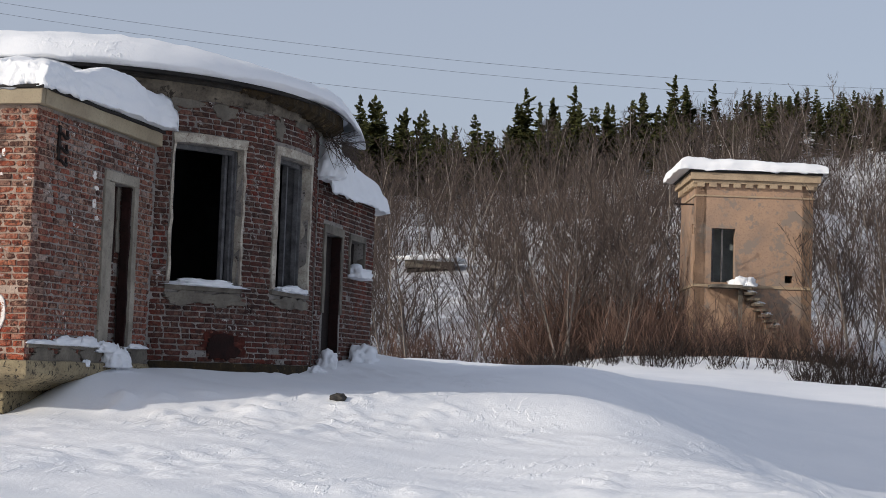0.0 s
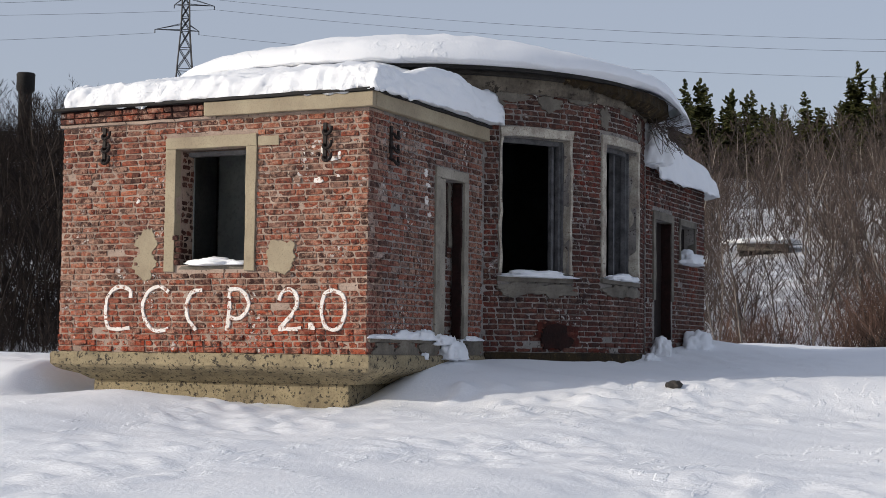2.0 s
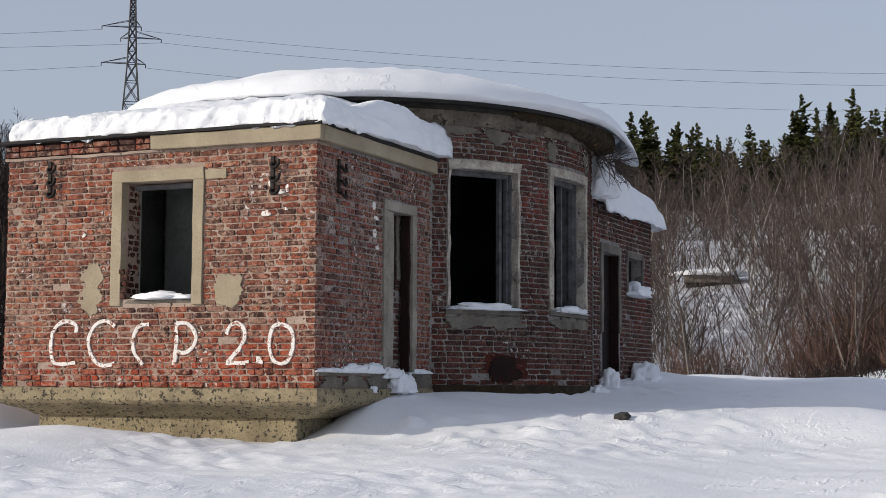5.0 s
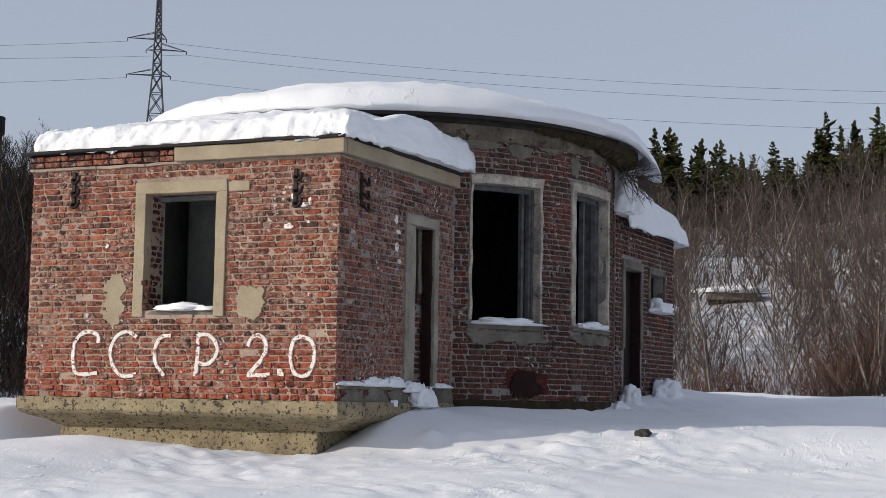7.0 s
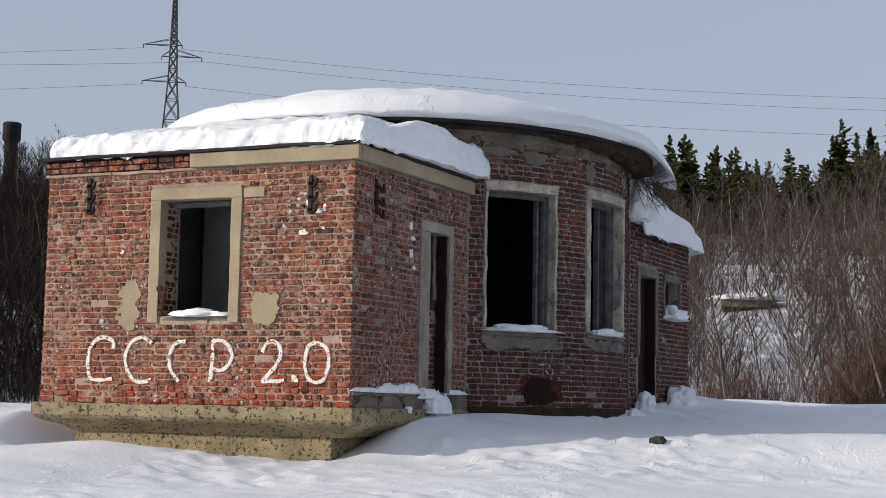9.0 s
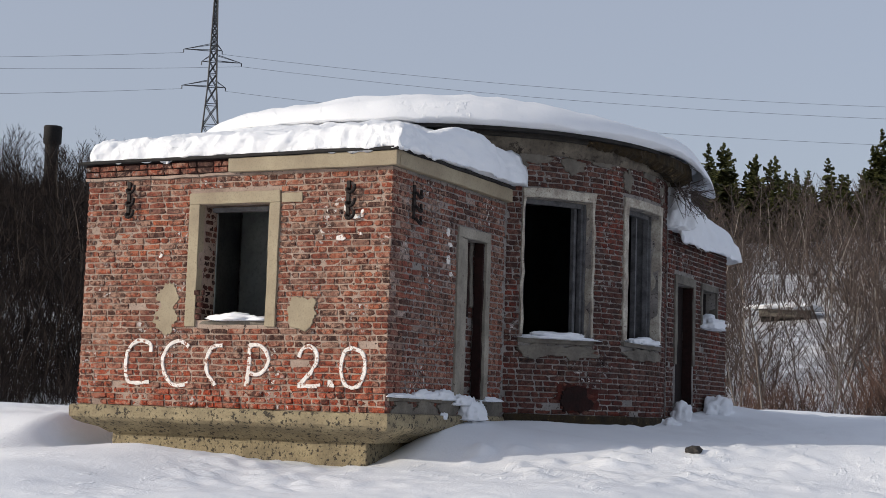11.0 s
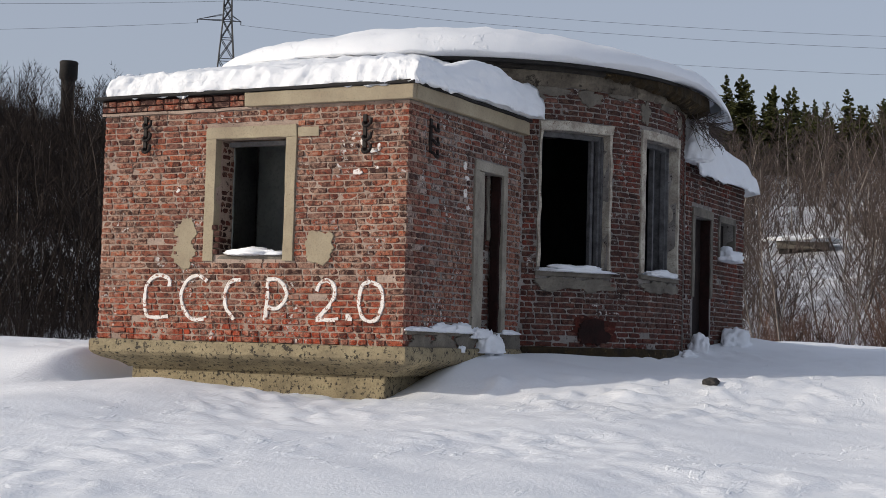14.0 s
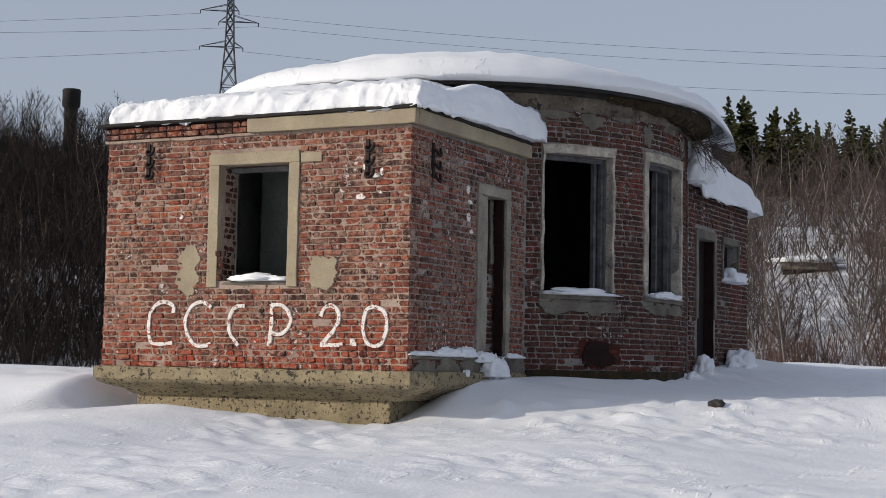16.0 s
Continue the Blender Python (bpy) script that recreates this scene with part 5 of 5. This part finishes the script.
def birch_segs(seed, h, branches, fine):
    """Trunk and twig segments of one bare birch."""
    r = random.Random(seed)
    trunk, twigs = [], []
    p, lean = Vector((0, 0, -0.3)), Vector((r.uniform(-0.25, 0.25), r.uniform(-0.25, 0.25), 1))
    n = 4
    line = [p.copy()]
    for i in range(n):
        lean = (lean + Vector((r.uniform(-0.15, 0.15), r.uniform(-0.15, 0.15), 0.06))).normalized()
        p = p + lean * (h + 0.3) / n
        line.append(p.copy())
    r0 = 0.0055 * h + 0.006
    for i in range(n):
        trunk.append((line[i], line[i + 1], r0 * (1 - i / n) ** 0.8 + 0.010, r0 * (1 - (i + 1) / n) ** 0.8 + 0.010))
    for k in range(branches):
        t = 0.16 + 0.80 * (k + r.random()) / branches
        i = min(n - 1, int(t * n))
        base = line[i].lerp(line[i + 1], t * n - i)
        a = r.uniform(0, 6.28)
        L = h * (0.38 * (1 - t) + 0.10) * r.uniform(0.7, 1.25)
        d = Vector((math.cos(a), math.sin(a), r.uniform(0.8, 1.6))).normalized()
        mid = base + d * L * 0.5
        end = mid + (d + Vector((0, 0, 0.35))).normalized() * L * 0.5
        twigs.append((base, mid, 0.015, 0.012))
        twigs.append((mid, end, 0.012, 0.006))
        for _ in range(fine):
            s = base.lerp(mid, r.uniform(0.3, 1)) if r.random() < 0.5 else mid.lerp(end, r.random())
            e = s + (d + Vector((r.uniform(-0.8, 0.8), r.uniform(-0.8, 0.8), r.uniform(-0.1, 0.9)))).normalized() * L * r.uniform(0.25, 0.5)
            twigs.append((s, e, 0.012, 0.006))
    return trunk, twigs


def shrub_segs(seed, h, stems, fat=1.0):
    """A spreading bush: curved stems that fork twice into fine twigs."""
    r = random.Random(seed)
    out = []
    wild = lambda k, up: Vector((r.uniform(-k, k), r.uniform(-k, k), up))
    for _ in range(stems):
        a, sp = r.uniform(0, 6.28), r.uniform(0.15, 0.9)
        p = Vector((math.cos(a) * 0.3 * r.random(), math.sin(a) * 0.3 * r.random(), -0.2))
        d = Vector((math.cos(a) * sp, math.sin(a) * sp, 1)).normalized()
        L = h * r.uniform(0.45, 1.05)
        q = p + d * L * 0.45
        d2 = (d + wild(0.3, 0.25)).normalized()
        e = q + d2 * L * 0.55
        out += [(p, q, 0.009 * fat, 0.007 * fat), (q, e, 0.006 * fat, 0.003 * fat)]
        for _ in range(3):
            s = p.lerp(q, r.uniform(0.45, 1)) if r.random() < 0.35 else q.lerp(e, r.random() * 0.8)
            t = s + (d2 + wild(0.9, 0.2)).normalized() * L * r.uniform(0.2, 0.42)
            out.append((s, t, 0.0055 * fat, 0.003 * fat))
            for _ in range(2):
                v = s.lerp(t, r.uniform(0.3, 1.0))
                out.append((v, v + (t - s).normalized().lerp(wild(1.0, 0.6).normalized(), 0.55) * L * r.uniform(0.10, 0.24), 0.004 * fat, 0.002 * fat))
    return out


def conifer_meshes(seed, h, spread):
    """Trunk and a ragged spire of needle sprays in uneven whorls."""
    r = random.Random(seed)
    trunk = Geo()
    trunk.tube((0, 0, -0.4), (0, 0, h * 0.55), 0.13, 0.08, 6).tube((0, 0, h * 0.55), (0, 0, h), 0.08, 0.012, 6)
    V, F = [], []
    z = h * 0.06
    while z < h:
        t = z / h
        reach = spread * ((1 - t) ** 0.75 * r.uniform(0.55, 1.15) + 0.06)
        lobe = r.uniform(0, 6.28)
        for b in range(7 if t < 0.75 else 5):
            a = r.uniform(0, 6.28)
            d = Vector((math.cos(a), math.sin(a), 0))
            sd = Vector((-d.y, d.x, 0))
            L = reach * (0.75 + 0.35 * math.cos(a - lobe)) * r.uniform(0.6, 1.15) + 0.10
            tilt = r.uniform(-0.35, 0.30) + 0.35 * t
            for f in range(2):
                q = 0.12 + 0.46 * f
                c = Vector((0, 0, z + r.uniform(-0.15, 0.15))) + d * L * q + Vector((0, 0, tilt * L * q))
                w = L * 0.46 * (1.1 - 0.4 * f) + 0.12
                tip = c + d * L * 0.50 + Vector((0, 0, tilt * L * 0.5 + r.uniform(-0.06, 0.10)))
                dz = lambda: Vector((0, 0, r.uniform(-0.26, 0.05)))
                n = len(V)
                V += [tuple(c - d * 0.10), tuple(c + sd * w * r.uniform(0.6, 1.2) + dz()), tuple(tip), tuple(c - sd * w * r.uniform(0.6, 1.2) + dz()), tuple(c + Vector((0, 0, 0.10 + 0.20 * r.random())))]
                F += [(n, n + 1, n + 4), (n + 1, n + 2, n + 4), (n + 2, n + 3, n + 4), (n + 3, n, n + 4)]
        z += r.uniform(0.32, 0.62)
    return trunk.mesh("trunk", M_PINE), Geo().add(V, F).mesh("crown", M_NEEDLE)


EYE = np.array([5.0, -10.0])


def scatter(count, r0, r1, b0, b1, seed, power=1.0):
    """Places on the slope, by distance and bearing (degrees left of +y) from the valley floor."""
    r = np.random.RandomState(seed)
    rr = r0 + (r1 - r0) * r.rand(count) ** power
    bb = np.radians(r.uniform(b0, b1, count))
    return np.stack([EYE[0] - rr * np.sin(bb), EYE[1] + rr * np.cos(bb)], 1)


def clear(p, low=False):
    """Keeps trees out of the buildings and the open snow."""
    x, y = p[:, 0], p[:, 1]
    ok = ~((np.abs(x - 6.3) < 3.3) & (y > 42.0) & (y < 49.0))
    along = (x - 8.78) * -0.2404 + (y + 16.27) * 0.9707       # a clearing below the ruin
    off = np.abs((x - 8.78) * 0.9707 + (y + 16.27) * 0.2404)
    ok &= ~((off < (2.4 if low else 2.2)) & (along > (84 if low else 74)) & (along < 99))
    ok &= np.hypot(x + 2.3, y - 5) > 14
    return p[ok]


def joined(name, label, category, variants, places, seed, mats, smin, smax):
    """Many plants in one mesh."""
    r = np.random.RandomState(seed)
    Z = ground_z(places[:, 0], places[:, 1])
    VV, FF, MM, base = [], [], [], 0
    for (x, y), z in zip(places, Z):
        parts = variants[r.randint(len(variants))]
        a, s = r.uniform(0, 6.283), r.uniform(smin, smax)
        ca, sa = math.cos(a) * s, math.sin(a) * s
        for mi, (V, F) in enumerate(parts):
            W2 = np.empty_like(V)
            W2[:, 0] = V[:, 0] * ca - V[:, 1] * sa + x
            W2[:, 1] = V[:, 0] * sa + V[:, 1] * ca + y
            W2[:, 2] = V[:, 2] * s + z
            VV.append(W2)
            FF.append(F + base)
            MM.append(np.full(len(F), mi, np.int32))
            base += len(V)
    me = bpy.data.meshes.new(name)
    for m in mats:
        me.materials.append(m)
    fill_mesh(me, np.concatenate(VV), np.concatenate(FF), False)
    me.polygons.foreach_set("material_index", np.concatenate(MM))
    return tagged(new(name, me), label, category, kind="stuff")


def brush_segs(seed, h, stems):
    """A low tangle of saplings and twigs."""
    r = random.Random(seed)
    out = []
    for _ in range(stems):
        a = r.uniform(0, 6.28)
        p = Vector((r.uniform(-1.3, 1.3), r.uniform(-1.3, 1.3), -0.2))
        e = p + Vector((math.cos(a) * r.uniform(0, 0.6), math.sin(a) * r.uniform(0, 0.6), r.uniform(0.5, 1.1))) * h
        out.append((p, e, 0.019, 0.009))
        for _ in range(2):
            s = p.lerp(e, r.uniform(0.3, 0.9))
            out.append((s, s + Vector((r.uniform(-0.5, 0.5), r.uniform(-0.5, 0.5), r.uniform(0.1, 0.6))) * h * 0.45, 0.015, 0.008))
    return out


def open_top(p, thin=0.25):
    """Leaves the upper slope bare where snow shows above the wood."""
    dx, dy = p[:, 0] - 8.78, p[:, 1] + 16.27
    b = np.degrees(np.arctan2(-dx, dy))
    return p[~((b < 1.0) & (np.hypot(dx, dy) > 165) & (np.random.RandomState(3).rand(len(p)) < 0.8)) & ~((b < 1.2) & (np.random.RandomState(4).rand(len(p)) < thin))]


birches = [tuple(segs_to_arrays(s, 3, 0.0165) for s in birch_segs(40 + i, 6.4, 15, 8)) for i in range(9)]
shrubs = [(segs_to_arrays(shrub_segs(70 + i, 2.4, 15, 1.5), 3, 0.02),) for i in range(6)]
twiggy = [(segs_to_arrays(shrub_segs(80 + i, 1.0, 9, 1.3), 3, 0.02),) for i in range(5)]
brush = [(segs_to_arrays(brush_segs(90 + i, 2.2, 22), 3, 0.02),) for i in range(6)]
joined("birch_wood", "dense leafless grey-brown birch wood on the hillside", "trees", birches,
       open_top(clear(np.concatenate([scatter(1150, 80, 192, -20, 24, 5, 0.85), scatter(300, 58, 84, -20, 24, 55)]))), 6, (M_BIRCH, M_TWIG), 0.4, 1.2)
# The same birch shapes in darker tones on the left slope.
joined("alder_wood", "dark brown leafless wood on the steep hillside", "trees", birches,
       clear(np.concatenate([scatter(1100, 58, 185, 24, 56, 15, 0.9), scatter(150, 165, 190, 30, 50, 57)])), 16, (M_DARKBARK, M_DARKTWIG), 0.5, 1.25)
joined("undergrowth", "dark tangled saplings between the birches", "trees", brush,
       open_top(clear(np.concatenate([scatter(1000, 84, 195, -20, 24, 35, 0.8), scatter(150, 62, 100, -20, 24, 38)])), 0.3), 37, (M_TWIG,), 0.6, 1.4)
joined("alder_undergrowth", "near-black tangled saplings under the dark wood", "trees", brush,
       clear(scatter(2900, 62, 190, 24, 56, 36, 0.8)), 39, (M_DARKTWIG,), 0.7, 1.5)
joined("willow_thicket", "reddish-brown bare willow thicket at the wood's edge", "bushes", shrubs, open_top(clear(np.concatenate([scatter(190, 52, 66, -20, 24, 7), scatter(260, 58, 104, -20, 24, 27), np.random.RandomState(9).uniform((1.0, 40.0), (10.0, 42.6), (75, 2))]), True), 0.55), 8, (M_WILLOW,), 0.40, 1.05)
joined("alder_thicket", "dark bare thicket standing in snow below the dark wood", "bushes", shrubs, clear(np.concatenate([scatter(330, 58, 104, 24, 56, 28), scatter(130, 50, 64, 24, 56, 29)]), True), 18, (M_DARKTWIG,), 0.45, 1.1)
joined("edge_brush", "low dark twigs standing in the snow before the wood", "bushes", twiggy, np.concatenate([np.random.RandomState(12).uniform((-5.0, 33.0), (9.0, 40.5), (130, 2)), np.random.RandomState(13).uniform((8.5, 27.0), (16.0, 39.0), (190, 2))]), 14, (M_DARKTWIG,), 0.5, 1.15)

rb = np.random.RandomState(19)
joined("tall_willow_clump", "tall dense red-brown willow clump at the hill's foot", "bushes", shrubs, np.stack([rb.normal(0.2, 2.1, 70), rb.normal(46.0, 1.8, 70)], 1), 28, (M_WILLOW,), 0.9, 1.7)

# single birches at the edge of the wood
BIRCH = []
for i, (x, y) in enumerate(clear(scatter(34, 50, 66, -16, 22, 17))):
    if i < 5:
        tr, tw = birch_segs(200 + i, 5.5 + 0.6 * i, 26, 6)
        t = empty("birch_tree", "bare pale-stemmed birch at the wood's edge", "tree", "birches along the wood", m=pose(x, y, gz(x, y)))
        for nm, sg, mat in (("trunk", tr, M_BIRCH), ("crown", tw, M_TWIG)):
            me = bpy.data.meshes.new(nm)
            fill_mesh(me, *segs_to_arrays(sg, 4), False)
            me.materials.append(mat)
            o = new(nm, me)
            o.parent = t
        BIRCH.append(t)
    else:
        copy_thing(BIRCH[i % 5], pose(x, y, gz(x, y), 0, 0, 71 * i))

rt = np.random.RandomState(61)
for i in range(14):
    x, y = (rt.uniform(8.9, 13.0), rt.uniform(40.5, 46)) if i < 9 else (rt.uniform(-1.0, 3.2), rt.uniform(39.5, 45))
    copy_thing(BIRCH[i % 5], pose(x, y, gz(x, y), 0, 0, 53 * i))

# conifers along the crest
pines = []
for i, (h, sp) in enumerate(((11, 3.5), (9, 3.1), (12.5, 3.6), (8, 3.2), (10, 2.8), (7, 3.0))):
    a, b = conifer_meshes(300 + i, h, sp)
    t = empty("conifer", "dark green conifer on the hill's crest", "tree", "conifers along the crest")
    for nm, me in (("trunk", a), ("crown", b)):
        new(nm, me).parent = t
    pines.append(t)
def off_stack(p):
    """Keeps the conifers clear of the chimney."""
    b = np.degrees(np.arctan2(8.8 - p[:, 0], p[:, 1] + 16.3))
    return p[(b < 31.0) | (b > 44.0)]


spots = off_stack(np.concatenate([scatter(230, 160, 198, -18, 24, 21), scatter(60, 165, 190, 24, 56, 22)]))
for i, (x, y) in enumerate(spots):
    k = 0.40 + 0.2 * ((i * 0.618) % 1.0) if math.degrees(math.atan2(8.8 - x, y + 16.3)) < 4.5 else 0.60 + 0.27 * ((i * 0.618) % 1.0) ** 1.5
    m = pose(x, y, gz(x, y) - 0.2, 0, 0, 37 * i)
    if i < len(pines):
        pines[i].matrix_world = m @ Matrix.Scale(k, 4)
        continue
    t = copy_thing(pines[(i * 5 + i // 6) % 6], m)
    t.scale = (k, k, k)


def needle_arrays(me):
    """A crown's verts and triangles, for the joined far rows."""
    v = np.empty(len(me.vertices) * 3, np.float32)
    me.vertices.foreach_get("co", v)
    f = np.empty(len(me.loops), np.int32)
    me.loops.foreach_get("vertex_index", f)
    return (v.reshape(-1, 3), f.reshape(-1, 3))


rows = [(needle_arrays(c.data),) for p in pines for c in p.children if c.name.startswith("crown")]
far_pines = off_stack(np.concatenate([scatter(250, 156, 198, -19, 25, 31), scatter(40, 172, 196, 25, 56, 32), scatter(80, 100, 172, 26, 56, 34)]))
low = np.degrees(np.arctan2(8.8 - far_pines[:, 0], far_pines[:, 1] + 16.3)) < 4.5
joined("conifer_forest", "dense dark olive conifers behind the hill's crest", "trees", rows, far_pines[~low], 33, (M_NEEDLE,), 0.56, 0.90)
joined("conifer_grove", "low dark conifers over the snowy shoulder of the hill", "trees", rows, far_pines[low], 34, (M_NEEDLE,), 0.36, 0.60)
